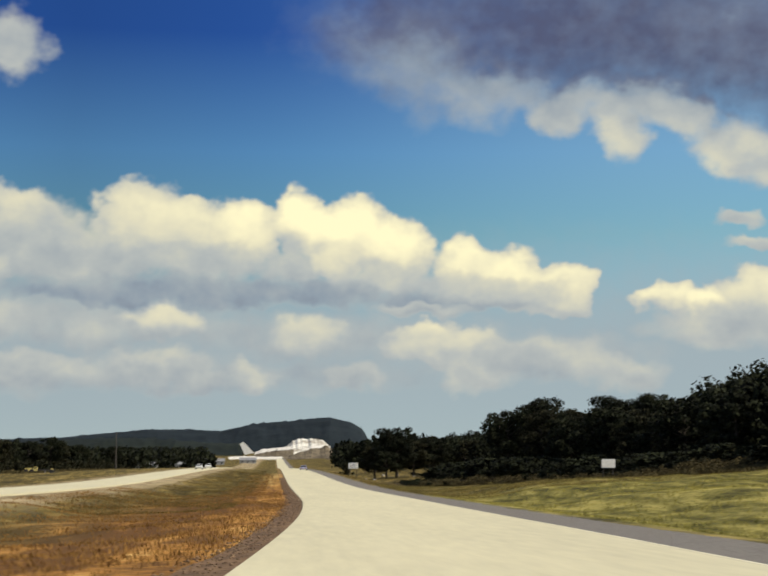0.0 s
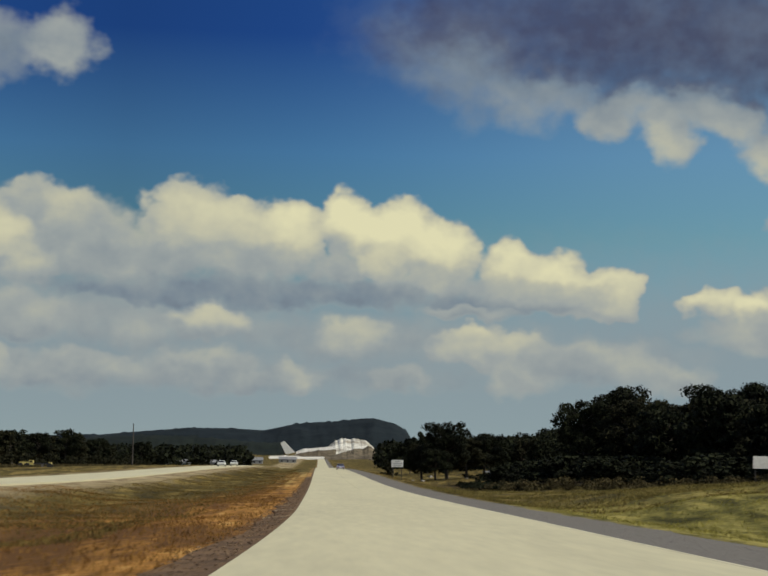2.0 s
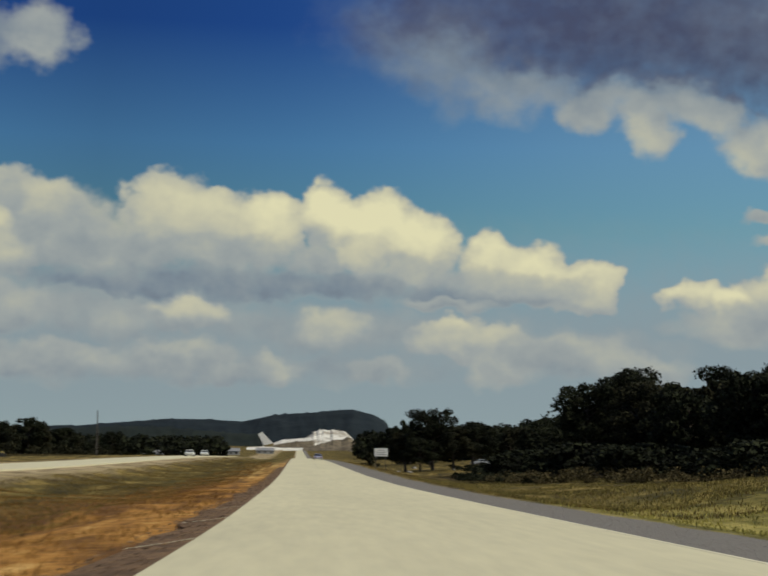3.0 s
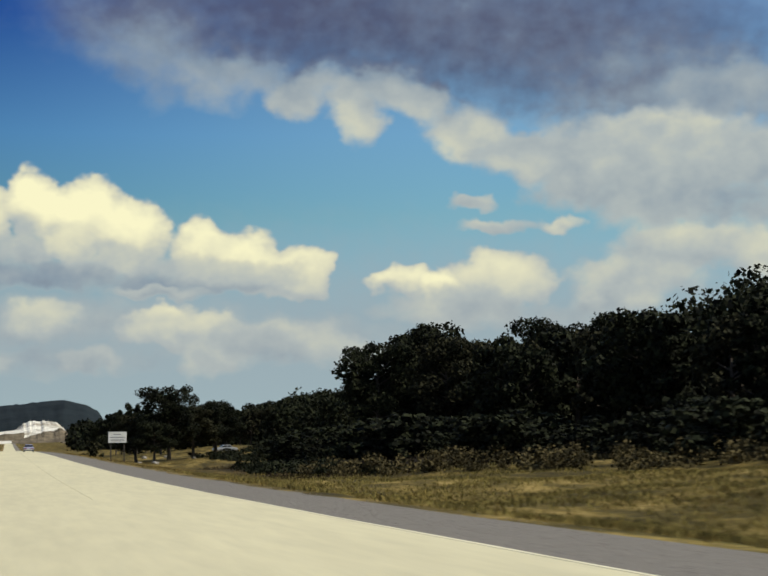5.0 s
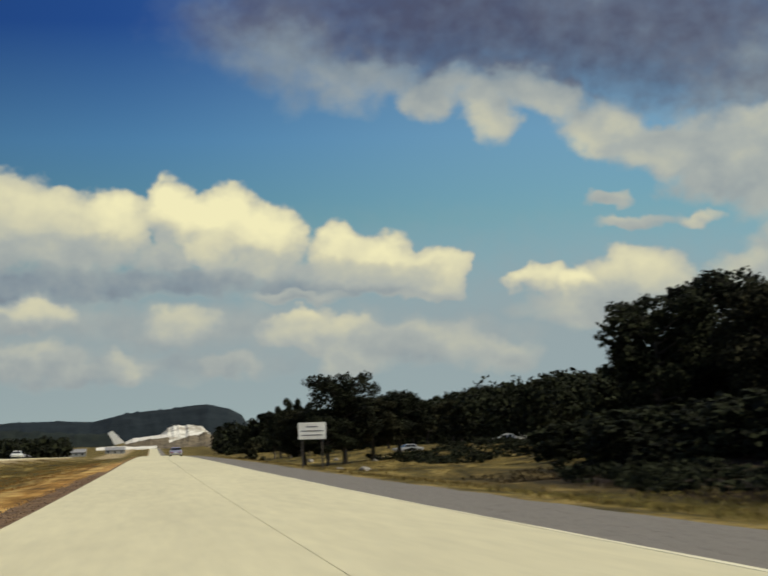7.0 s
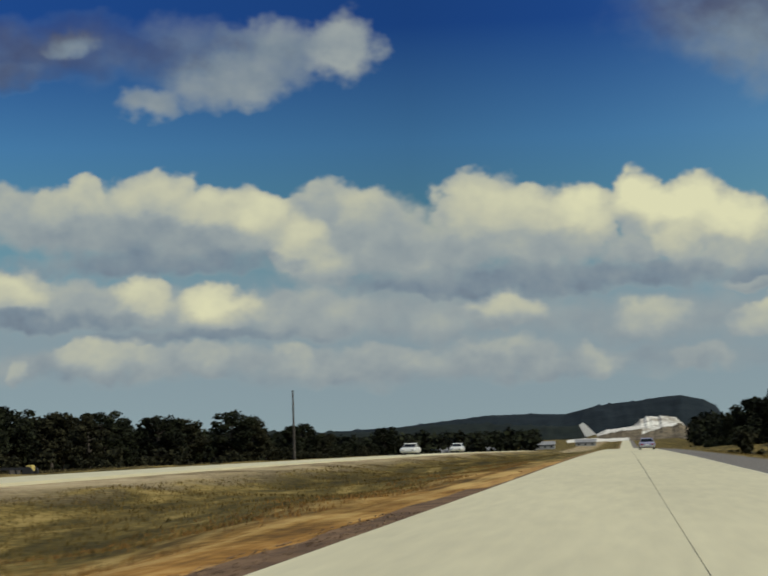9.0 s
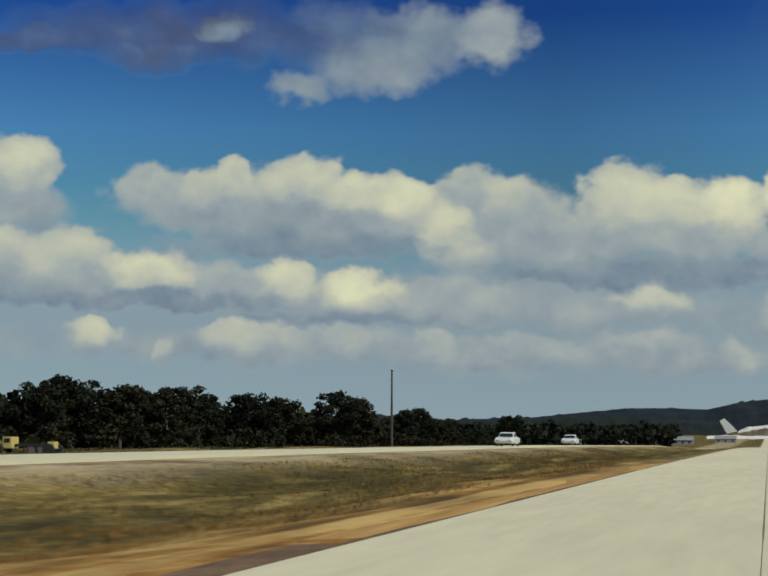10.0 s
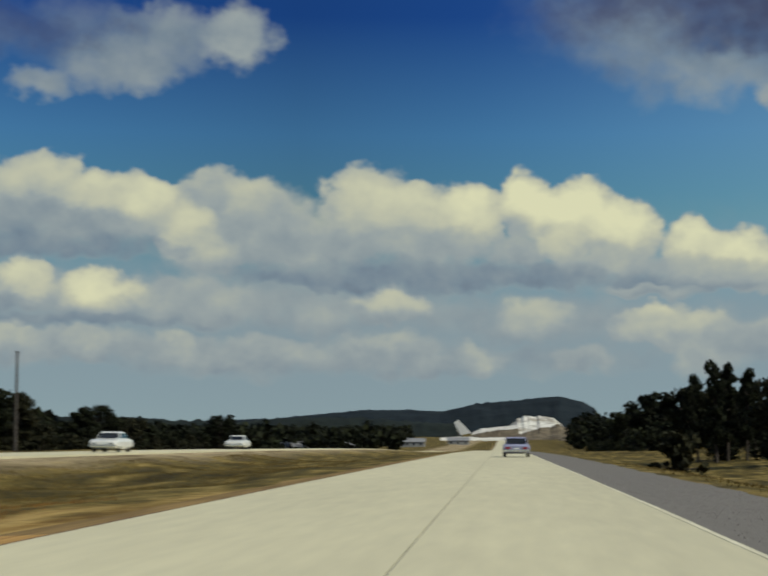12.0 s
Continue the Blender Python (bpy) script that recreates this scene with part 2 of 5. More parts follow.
def billow_group():
    """One billow as a node group: lays it over the clouds behind it. state holds the light and the cover so far."""
    g = bpy.data.node_groups.new("billow", "ShaderNodeTree")
    face = g.interface
    for name, kind in (("spot", "NodeSocketVector"), ("state", "NodeSocketVector"), ("ruffle", "NodeSocketFloat"), ("size", "NodeSocketVector"), ("shift", "NodeSocketVector"), ("rough", "NodeSocketFloat"),
                       ("lit", "NodeSocketFloat"), ("slope", "NodeSocketFloat"), ("light full", "NodeSocketFloat"), ("cover full", "NodeSocketFloat"), ("melt from", "NodeSocketFloat"), ("melt to", "NodeSocketFloat")):
        face.new_socket(name, in_out="INPUT", socket_type=kind)
    for name in ("state", "spot"):
        face.new_socket(name, in_out="OUTPUT", socket_type="NodeSocketVector")
    given, result = g.nodes.new("NodeGroupInput").outputs, g.nodes.new("NodeGroupOutput").inputs

    def node(kind, *values, op="", smooth_=False):
        n = g.nodes.new(kind)
        if op:
            n.operation = op
        if smooth_:
            n.interpolation_type = "SMOOTHSTEP"
        for k, v in enumerate(values):
            if hasattr(v, "is_output"):
                g.links.new(v, n.inputs[k])
            elif v is not None:
                n.inputs[k].default_value = v
        return n.outputs

    near = node("ShaderNodeVectorMath", given["spot"], given["size"], given["shift"], op="MULTIPLY_ADD")[0]
    square = node("ShaderNodeVectorMath", near, near, op="DOT_PRODUCT")["Value"]
    r = node("ShaderNodeMath", given["ruffle"], given["rough"], square, op="MULTIPLY_ADD")[0]
    v = node("ShaderNodeVectorMath", near, (0, 1, 0), op="DOT_PRODUCT")["Value"]
    soft_light = node("ShaderNodeMapRange", r, 1.35, given["light full"], smooth_=True)[0]
    cover = node("ShaderNodeMapRange", r, 1.25, given["cover full"], smooth_=True)[0]
    melt = node("ShaderNodeMapRange", v, given["melt from"], given["melt to"], smooth_=True)[0]
    share = node("ShaderNodeCombineXYZ", node("ShaderNodeMath", soft_light, melt, op="MULTIPLY")[0], cover)[0]
    shade = node("ShaderNodeMath", v, given["slope"], given["lit"], op="MULTIPLY_ADD")[0]
    gap = node("ShaderNodeVectorMath", node("ShaderNodeCombineXYZ", shade, 1.0)[0], given["state"], op="SUBTRACT")[0]
    state = node("ShaderNodeVectorMath", share, gap, given["state"], op="MULTIPLY_ADD")[0]
    g.links.new(state, result["state"])
    # keeps the billows in their order
    g.links.new(node("ShaderNodeVectorMath", state, (1e-7, 1e-7, 0), given["spot"], op="MULTIPLY_ADD")[0], result["spot"])
    return g


def sky_part():
    """Sky and clouds; billows stand before one another in their order."""
    state = wn("ShaderNodeCombineXYZ").outputs[0]
    state.node.inputs[0].default_value = 0.5
    spot_node = wn("ShaderNodeCombineXYZ")
    plug(spot_node.inputs[0], CAZ)
    plug(spot_node.inputs[1], CEL)
    spot = spot_node.outputs[0]
    group = billow_group()
    for az, el, wide, high, lit, hangs in PUFFS:
        n = wn("ShaderNodeGroup")
        n.node_tree = group
        # lit tops melt into grey bases; hanging rags melt into the dark cloud over them
        melt = (1.05, -0.15) if hangs else (-1.15, 0.0) if lit > 0.46 else (-9.0, -8.0)
        values = {"spot": spot, "state": state, "ruffle": RUFFLE, "size": (1 / wide, 1 / high, 0), "shift": (-az / wide, -el / high, 0), "rough": 1.0 if lit > 0.2 else 0.45, "lit": lit,
                  "slope": -0.10 if hangs else 0.14 if lit > 0.6 else 0.09 if lit > 0.46 else 0.04, "light full": 0.1 if lit > 0.2 else 0.4,
                  "cover full": -0.7 if hangs and lit < 0.42 and az > 0 else 0.75 if lit > 0.6 else 0.2 if lit > 0.46 else -0.5 if lit > 0.42 else -0.1 if lit > 0.2 else -1.0 if az < 0 else -0.35, "melt from": melt[0], "melt to": melt[1]}
        for name, value in values.items():
            plug(n.inputs[name], value)
        state, spot = n.outputs["state"], n.outputs["spot"]
    both = wn("ShaderNodeSeparateXYZ")
    plug(both.inputs[0], state)
    light, cover = both.outputs[0], both.outputs[1]
    tone_of = wramp(wmath("ADD", light, MOTTLE, clamp=True),
                    [(0.0, (0.078, 0.08, 0.135)), (0.15, (0.135, 0.155, 0.22)), (0.30, (0.25, 0.31, 0.37)), (0.52, (0.43, 0.47, 0.46)),
                     (0.75, (0.70, 0.68, 0.50)), (0.95, (0.96, 0.91, 0.58))])
    veiled = wmath("MULTIPLY", cover, 0.96)
    mixed = wn("ShaderNodeMix", data_type="RGBA")
    plug(mixed.inputs[0], veiled)
    plug(mixed.inputs[6], air_low)
    plug(mixed.inputs[7], tone_of)
    back = wn("ShaderNodeBackground")
    plug(back.inputs[0], mixed.outputs[2])
    return back.outputs[0]


# far grey cloud along the horizon
ragged_el = wmath("MULTIPLY_ADD", RUFFLE, 1.2, EL)
veil = wn("ShaderNodeMapRange", interpolation_type="SMOOTHSTEP")
plug(veil.inputs[0], ragged_el)
veil.inputs[1].default_value, veil.inputs[2].default_value, veil.inputs[4].default_value = 9.0, 4.0, 0.92
low = wn("ShaderNodeMix", data_type="RGBA")
plug(low.inputs[0], veil.outputs[0])
plug(low.inputs[6], AIR)
low.inputs[7].default_value = (0.315, 0.386, 0.425, 1)
air_low = low.outputs[2]


def between(fac, a, b):
    n = wn("ShaderNodeMixShader")
    plug(n.inputs[0], fac)
    plug(n.inputs[1], a)
    plug(n.inputs[2], b)
    return n.outputs[0]


# beyond the clouds that were filmed the same broken cloud goes on evenly
broken = wmath("MULTIPLY", wmath("GREATER_THAN", big.outputs[0], 0.5), 0.6)
even = wn("ShaderNodeMix", data_type="RGBA")
plug(even.inputs[0], broken)
plug(even.inputs[6], air_low)
even.inputs[7].default_value = (0.5, 0.5, 0.46, 1)
bare = wn("ShaderNodeBackground")
plug(bare.inputs[0], even.outputs[2])
surface = sky_part()
aside = wmath("MAXIMUM", wmath("GREATER_THAN", wmath("ABSOLUTE", AZ), 34.0), wmath("GREATER_THAN", EL, 19.0))
plug(wn("ShaderNodeOutputWorld").inputs[0], between(aside, surface, bare.outputs[0]))

sun = new("sun", bpy.data.lights.new("sun", "SUN"))
sun.data.energy, sun.data.angle, sun.data.color = 4.6, radians(0.6), (1.0, 0.93, 0.78)
sun.matrix_world = look((0, 0, 0), (-math.sin(SUN_AZ) * math.cos(SUN_EL), -math.cos(SUN_AZ) * math.cos(SUN_EL), -math.sin(SUN_EL)))


# ---------------------------------------------------------------- materials
def material(name, base, dark, rough=0.8, scale=1.0, fine_scale=12.0, bump=0.3, metal=0.0, spread=0.5, island=0.0, each=0.0, stretch=(1, 1, 1), shine=0.5):
    """A surface whose colour wanders between two tones at two scales, with fine relief. island, each: variation from piece to piece."""
    m = bpy.data.materials.new(name)
    m.use_nodes = True
    t = m.node_tree
    b = t.nodes["Principled BSDF"]
    at = t.nodes.new("ShaderNodeTexCoord").outputs["Object"]
    mp = t.nodes.new("ShaderNodeMapping")
    mp.inputs["Scale"].default_value = stretch
    t.links.new(at, mp.inputs[0])
    n1, n2 = t.nodes.new("ShaderNodeTexNoise"), t.nodes.new("ShaderNodeTexNoise")
    for n, s in ((n1, scale), (n2, fine_scale)):
        n.inputs["Scale"].default_value, n.inputs["Detail"].default_value = s, 4
        t.links.new(mp.outputs[0], n.inputs["Vector"])
    add = t.nodes.new("ShaderNodeMath")
    add.operation = "ADD"
    t.links.new(n1.outputs[0], add.inputs[0])
    t.links.new(n2.outputs[0], add.inputs[1])
    last = add.outputs[0]
    for amount, node, out in ((island, "ShaderNodeNewGeometry", "Random Per Island"), (each, "ShaderNodeObjectInfo", "Random")):
        if amount:
            k = t.nodes.new("ShaderNodeMath")
            k.operation = "MULTIPLY_ADD"
            k.inputs[1].default_value = amount
            t.links.new(t.nodes.new(node).outputs[out], k.inputs[0])
            t.links.new(last, k.inputs[2])
            sub = t.nodes.new("ShaderNodeMath")
            sub.operation = "SUBTRACT"
            sub.inputs[1].default_value = amount / 2
            t.links.new(k.outputs[0], sub.inputs[0])
            last = sub.outputs[0]
    rng = t.nodes.new("ShaderNodeMapRange")
    rng.inputs[1].default_value, rng.inputs[2].default_value = 1 - spread / 2, 1 + spread / 2
    t.links.new(last, rng.inputs[0])
    mix = t.nodes.new("ShaderNodeMix")
    mix.data_type = "RGBA"
    mix.inputs[6].default_value, mix.inputs[7].default_value = (*dark, 1), (*base, 1)
    t.links.new(rng.outputs[0], mix.inputs[0])
    t.links.new(mix.outputs[2], b.inputs["Base Color"])
    b.inputs["Roughness"].default_value, b.inputs["Metallic"].default_value = rough, metal
    b.inputs["Specular IOR Level"].default_value = shine
    if bump:
        bp = t.nodes.new("ShaderNodeBump")
        bp.inputs["Strength"].default_value, bp.inputs["Distance"].default_value = bump, 0.02
        t.links.new(n2.outputs[0], bp.inputs["Height"])
        t.links.new(bp.outputs[0], b.inputs["Normal"])
    return m


def nodes_of(m):
    return m.node_tree, m.node_tree.nodes["Principled BSDF"]


concrete = material("pale_concrete", (0.62, 0.575, 0.385), (0.485, 0.45, 0.308), 0.8, 0.4, 4.0, 0.06, spread=0.8, stretch=(1, 0.1, 1), shine=0.3)
edge_mat = material("pale_slab_edge", (0.74, 0.70, 0.52), (0.55, 0.51, 0.36), 0.8, 0.7, 5.0, 0.06, spread=0.6, stretch=(1, 0.1, 1), shine=0.3)
joint_mat = material("joint_tar", (0.26, 0.24, 0.19), (0.14, 0.13, 0.105), 0.8)
gravel = material("grey_gravel", (0.215, 0.200, 0.180), (0.110, 0.101, 0.090), 0.95, 9.0, 45.0, 0.25, spread=0.7, shine=0.15)
sandy = material("sandy_margin", (0.50, 0.305, 0.105), (0.25, 0.135, 0.042), 0.95, 1.5, 8.0, 0.5, spread=0.5, stretch=(1, 0.03, 1), shine=0.1)
tan_margin = material("tan_earth_margin", (0.30, 0.20, 0.08), (0.13, 0.085, 0.035), 0.95, 1.5, 8.0, 0.5, spread=0.5, stretch=(1, 0.03, 1), shine=0.1)
boulder_mat = material("weathered_boulder", (0.30, 0.28, 0.25), (0.14, 0.13, 0.11), 0.9, 2.0, 9.0, 0.4)
# weeds and litter on the bank, near-black because tree shade is in the colour
shaded_weeds_mat = material("shade_painted_weeds", (0.03, 0.02, 0.012), (0.008, 0.006, 0.004), 0.85, 0.3, 2.0, 0, island=0.9, spread=0.9, shine=0.08)
gravel_brown = material("brown_gravel", (0.20, 0.125, 0.07), (0.08, 0.05, 0.03), 0.95, 0.8, 7.0, 0.9, spread=0.45, shine=0.15)
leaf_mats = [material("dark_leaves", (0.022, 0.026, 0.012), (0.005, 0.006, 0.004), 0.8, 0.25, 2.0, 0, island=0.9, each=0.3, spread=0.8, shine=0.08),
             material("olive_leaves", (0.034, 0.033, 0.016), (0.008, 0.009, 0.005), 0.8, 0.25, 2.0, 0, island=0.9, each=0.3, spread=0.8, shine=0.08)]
woods_mat = material("far_woods", (0.018, 0.023, 0.016), (0.006, 0.009, 0.008), 0.8, 0.012, 0.15, 0, island=0.8, spread=0.7, shine=0.08)
# distance haze over the hill is mixed into this blue-grey colour
hill_mat = material("wooded_hill_haze_tint", (0.021, 0.029, 0.034), (0.007, 0.011, 0.014), 0.95, 0.016, 0.11, 0, spread=0.7, shine=0.08)
bark = material("bark", (0.10, 0.085, 0.07), (0.04, 0.035, 0.03), 0.9, 2.0, 12, 0.6, stretch=(1, 1, 0.3), shine=0.08)
rock_mat = material("pale_quarry_rock", (0.70, 0.68, 0.61), (0.34, 0.31, 0.25), 0.9, 0.03, 0.14, 0, spread=0.22)
spoil_mat = material("brown_spoil", (0.18, 0.145, 0.095), (0.07, 0.055, 0.035), 0.95, 0.03, 0.15, 0, spread=0.5)
white_rock = material("white_crushed_rock", (0.72, 0.70, 0.64), (0.5, 0.47, 0.4), 0.9, 0.03, 0.15, 0, spread=0.5)
white_paint = material("white_paint", (0.8, 0.8, 0.76), (0.62, 0.61, 0.57), 0.5, 1.0, 9.0, 0.1)
straw = material("grass_blades", (0.19, 0.134, 0.043), (0.077, 0.056, 0.018), 0.8, 0.8, 2.5, 0, island=0.6, spread=0.7, stretch=(1, 0.22, 1), shine=0.08)
brush = material("brown_brush", (0.115, 0.093, 0.042), (0.022, 0.019, 0.009), 0.85, 0.2, 2.0, 0, island=0.9, spread=0.9, shine=0.08)
olive_straw = material("olive_grass_blades", (0.29, 0.235, 0.075), (0.06, 0.052, 0.016), 0.8, 0.5, 1.7, 0, island=0.7, spread=0.9, stretch=(1, 0.3, 1), shine=0.08)
straw_pale = material("yellow_grass_blades", (0.385, 0.335, 0.086), (0.12, 0.112, 0.03), 0.8, 0.4, 1.5, 0, island=0.5, spread=0.7, stretch=(1, 0.16, 1), shine=0.08)
rust_straw = material("rusty_grass_blades", (0.31, 0.165, 0.048), (0.13, 0.070, 0.022), 0.8, 0.12, 1.5, 0, island=0.9, spread=0.9, shine=0.08)
timber = material("weathered_timber", (0.08, 0.068, 0.056), (0.035, 0.03, 0.026), 0.85, 2.0, 14, 0.4)
black_paint = material("black_paint", (0.03, 0.03, 0.032), (0.02, 0.02, 0.02), 0.6, 2.0, 14, 0.1)
rubber = material("tyre_rubber", (0.025, 0.025, 0.025), (0.015, 0.015, 0.015), 0.85, 3.0, 20, 0.2)
chrome = material("chrome", (0.75, 0.75, 0.75), (0.6, 0.6, 0.6), 0.15, 2.0, 10, 0, metal=1.0)
tail_red = material("red_lens", (0.30, 0.02, 0.02), (0.2, 0.012, 0.012), 0.25, 2.0, 10, 0)
dark_glass = material("dark_glass", (0.015, 0.018, 0.02), (0.01, 0.012, 0.014), 0.06, 2.0, 10, 0)
letter_mat = material("sign_lettering", (0.14, 0.14, 0.16), (0.09, 0.09, 0.10), 0.6, 2.0, 14, 0)


def ground_material():
    """Dry grass and bare red soil by the road, greener away from it."""
    m = bpy.data.materials.new("dry_verge_grass")
    m.use_nodes = True
    t, b = nodes_of(m)
    at = t.nodes.new("ShaderNodeTexCoord").outputs["Object"]
    xyz = t.nodes.new("ShaderNodeSeparateXYZ")
    t.links.new(at, xyz.inputs[0])

    def noise_of(scale, detail=5, stretch=(1, 1, 1)):
        mp = t.nodes.new("ShaderNodeMapping")
        mp.inputs["Scale"].default_value = stretch
        t.links.new(at, mp.inputs[0])
        n = t.nodes.new("ShaderNodeTexNoise")
        n.inputs["Scale"].default_value, n.inputs["Detail"].default_value = scale, detail
        t.links.new(mp.outputs[0], n.inputs["Vector"])
        return n.outputs[0]

    def calc(op, a, b_=0.0, c=0.0, clamp=False):
        n = t.nodes.new("ShaderNodeMath")
        n.operation, n.use_clamp = op, clamp
        for s, v in zip(n.inputs, (a, b_, c)):
            if hasattr(v, "is_output"):
                t.links.new(v, s)
            else:
                s.default_value = v
        return n.outputs[0]

    def ramp(fac, stops):
        n = t.nodes.new("ShaderNodeValToRGB")
        els = n.color_ramp.elements
        while len(els) < len(stops):
            els.new(0.5)
        for e, (p, col) in zip(els, stops):
            e.position, e.color = p, (*col, 1)
        t.links.new(fac, n.inputs[0])
        return n.outputs[0]

    def mix(fac, a, b_):
        n = t.nodes.new("ShaderNodeMix")
        n.data_type = "RGBA"
        t.links.new(fac, n.inputs[0])
        t.links.new(a, n.inputs[6])
        t.links.new(b_, n.inputs[7])
        return n.outputs[2]

    broad, streak, grain, ruts = noise_of(0.06), noise_of(0.8, 6, (1, 0.22, 1)), noise_of(3.0, 6), noise_of(1.5, 4, (1, 0.01, 1))
    tone_ = calc("MULTIPLY_ADD", grain, 0.45, calc("MULTIPLY_ADD", streak, 0.8, calc("MULTIPLY", broad, 0.4)))
    tone_ = calc("MULTIPLY_ADD", calc("SUBTRACT", tone_, 0.825), 2.1, 0.85)
    grass = ramp(calc("SUBTRACT", tone_, 0.32, clamp=True), [(0.15, (0.036, 0.028, 0.009)), (0.42, (0.072, 0.056, 0.016)), (0.64, (0.142, 0.104, 0.029)), (0.9, (0.28, 0.206, 0.07))])
    edge = t.nodes.new("ShaderNodeMapRange")
    edge.inputs[1].default_value, edge.inputs[2].default_value, edge.inputs[3].default_value, edge.inputs[4].default_value = -9.0, -5.5, -0.4, -0.1
    t.links.new(xyz.outputs[0], edge.inputs[0])
    early = t.nodes.new("ShaderNodeMapRange")
    early.inputs[1].default_value, early.inputs[2].default_value, early.inputs[3].default_value, early.inputs[4].default_value = 150.0, 250.0, -0.24, 0.0
    t.links.new(xyz.outputs[1], early.inputs[0])
    first = t.nodes.new("ShaderNodeMapRange")
    first.inputs[1].default_value, first.inputs[2].default_value, first.inputs[3].default_value, first.inputs[4].default_value = 20.0, 85.0, 0.2, 0.0
    t.links.new(xyz.outputs[1], first.inputs[0])
    worn = t.nodes.new("ShaderNodeMapRange")
    worn.inputs[1].default_value, worn.inputs[2].default_value, worn.inputs[3].default_value, worn.inputs[4].default_value = 195.0, 250.0, 0.75, 2.4
    t.links.new(xyz.outputs[1], worn.inputs[0])
    rutted = calc("MULTIPLY_ADD", calc("SUBTRACT", ruts, 0.5), worn.outputs[0], calc("MULTIPLY_ADD", tone_, 0.8, calc("ADD", edge.outputs[0], calc("ADD", early.outputs[0], first.outputs[0]))), clamp=True)
    soil = ramp(rutted, [(0.15, (0.12, 0.058, 0.019)), (0.45, (0.37, 0.18, 0.042)), (0.8, (0.62, 0.41, 0.15))])
    # the graded strip beside the carriageway, ragged where it meets the grass
    narrow = t.nodes.new("ShaderNodeMapRange")
    narrow.inputs[1].default_value, narrow.inputs[2].default_value, narrow.inputs[3].default_value, narrow.inputs[4].default_value = 110.0, 230.0, 4.5, -3.0
    t.links.new(xyz.outputs[1], narrow.inputs[0])
    fading = t.nodes.new("ShaderNodeMapRange")
    fading.inputs[1].default_value, fading.inputs[2].default_value, fading.inputs[4].default_value = 322.0, 365.0, -4.5
    t.links.new(xyz.outputs[1], fading.inputs[0])
    dist = calc("MULTIPLY_ADD", calc("SUBTRACT", streak, 0.5), 5.0, calc("MULTIPLY_ADD", calc("SUBTRACT", broad, 0.5), 6.0, calc("ADD", calc("ADD", xyz.outputs[0], fading.outputs[0]), narrow.outputs[0])))
    strip = t.nodes.new("ShaderNodeMapRange")
    strip.inputs[1].default_value, strip.inputs[2].default_value = -12.0, -6.0
    t.links.new(dist, strip.inputs[0])
    right = t.nodes.new("ShaderNodeMapRange")
    right.inputs[1].default_value, right.inputs[2].default_value = 2.0, 0.0
    t.links.new(xyz.outputs[0], right.inputs[0])
    col = mix(calc("MULTIPLY", strip.outputs[0], right.outputs[0]), grass, soil)
    # sandy margin of the opposite carriageway
    sand = ramp(calc("SUBTRACT", tone_, 0.32, clamp=True), [(0.2, (0.12, 0.09, 0.045)), (0.6, (0.33, 0.26, 0.15)), (0.9, (0.45, 0.37, 0.23))])
    margin = t.nodes.new("ShaderNodeMapRange")
    margin.inputs[1].default_value, margin.inputs[2].default_value = -16.5, -19.5
    t.links.new(calc("MULTIPLY_ADD", calc("SUBTRACT", streak, 0.5), 8.0, xyz.outputs[0]), margin.inputs[0])
    beyond = t.nodes.new("ShaderNodeMapRange")
    beyond.inputs[1].default_value, beyond.inputs[2].default_value = -34.0, -31.0
    t.links.new(xyz.outputs[0], beyond.inputs[0])
    col = mix(calc("MULTIPLY", margin.outputs[0], beyond.outputs[0]), col, sand)
    # fresher yellow-green grass where the verge is open
    fresh = ramp(calc("SUBTRACT", tone_, 0.32, clamp=True), [(0.2, (0.045, 0.042, 0.011)), (0.5, (0.15, 0.134, 0.034)), (0.85, (0.35, 0.30, 0.088))])
    open_s, open_x = t.nodes.new("ShaderNodeMapRange"), t.nodes.new("ShaderNodeMapRange")
    open_s.inputs[1].default_value, open_s.inputs[2].default_value = 165.0, 125.0
    open_x.inputs[1].default_value, open_x.inputs[2].default_value = 5.0, 8.0
    t.links.new(xyz.outputs[1], open_s.inputs[0])
    t.links.new(xyz.outputs[0], open_x.inputs[0])
    col = mix(calc("MULTIPLY", open_s.outputs[0], open_x.outputs[0]), col, fresh)
    # brown leaf litter and bare earth along the tall trees, blackened to paint their shade
    shaded_litter = ramp(calc("SUBTRACT", tone_, 0.32, clamp=True), [(0.25, (0.008, 0.006, 0.004)), (0.55, (0.014, 0.009, 0.006)), (0.8, (0.04, 0.027, 0.013)), (0.97, (0.15, 0.11, 0.045))])
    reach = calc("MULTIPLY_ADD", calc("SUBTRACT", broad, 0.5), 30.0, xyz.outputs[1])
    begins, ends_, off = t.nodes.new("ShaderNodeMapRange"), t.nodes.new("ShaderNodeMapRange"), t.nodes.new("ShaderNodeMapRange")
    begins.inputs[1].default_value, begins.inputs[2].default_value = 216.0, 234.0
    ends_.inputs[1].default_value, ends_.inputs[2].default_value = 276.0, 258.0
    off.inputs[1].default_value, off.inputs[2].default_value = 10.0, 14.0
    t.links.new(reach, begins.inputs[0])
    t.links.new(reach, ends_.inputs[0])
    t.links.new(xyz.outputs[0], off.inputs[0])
    col = mix(calc("MULTIPLY", off.outputs[0], calc("MULTIPLY", begins.outputs[0], ends_.outputs[0])), col, shaded_litter)
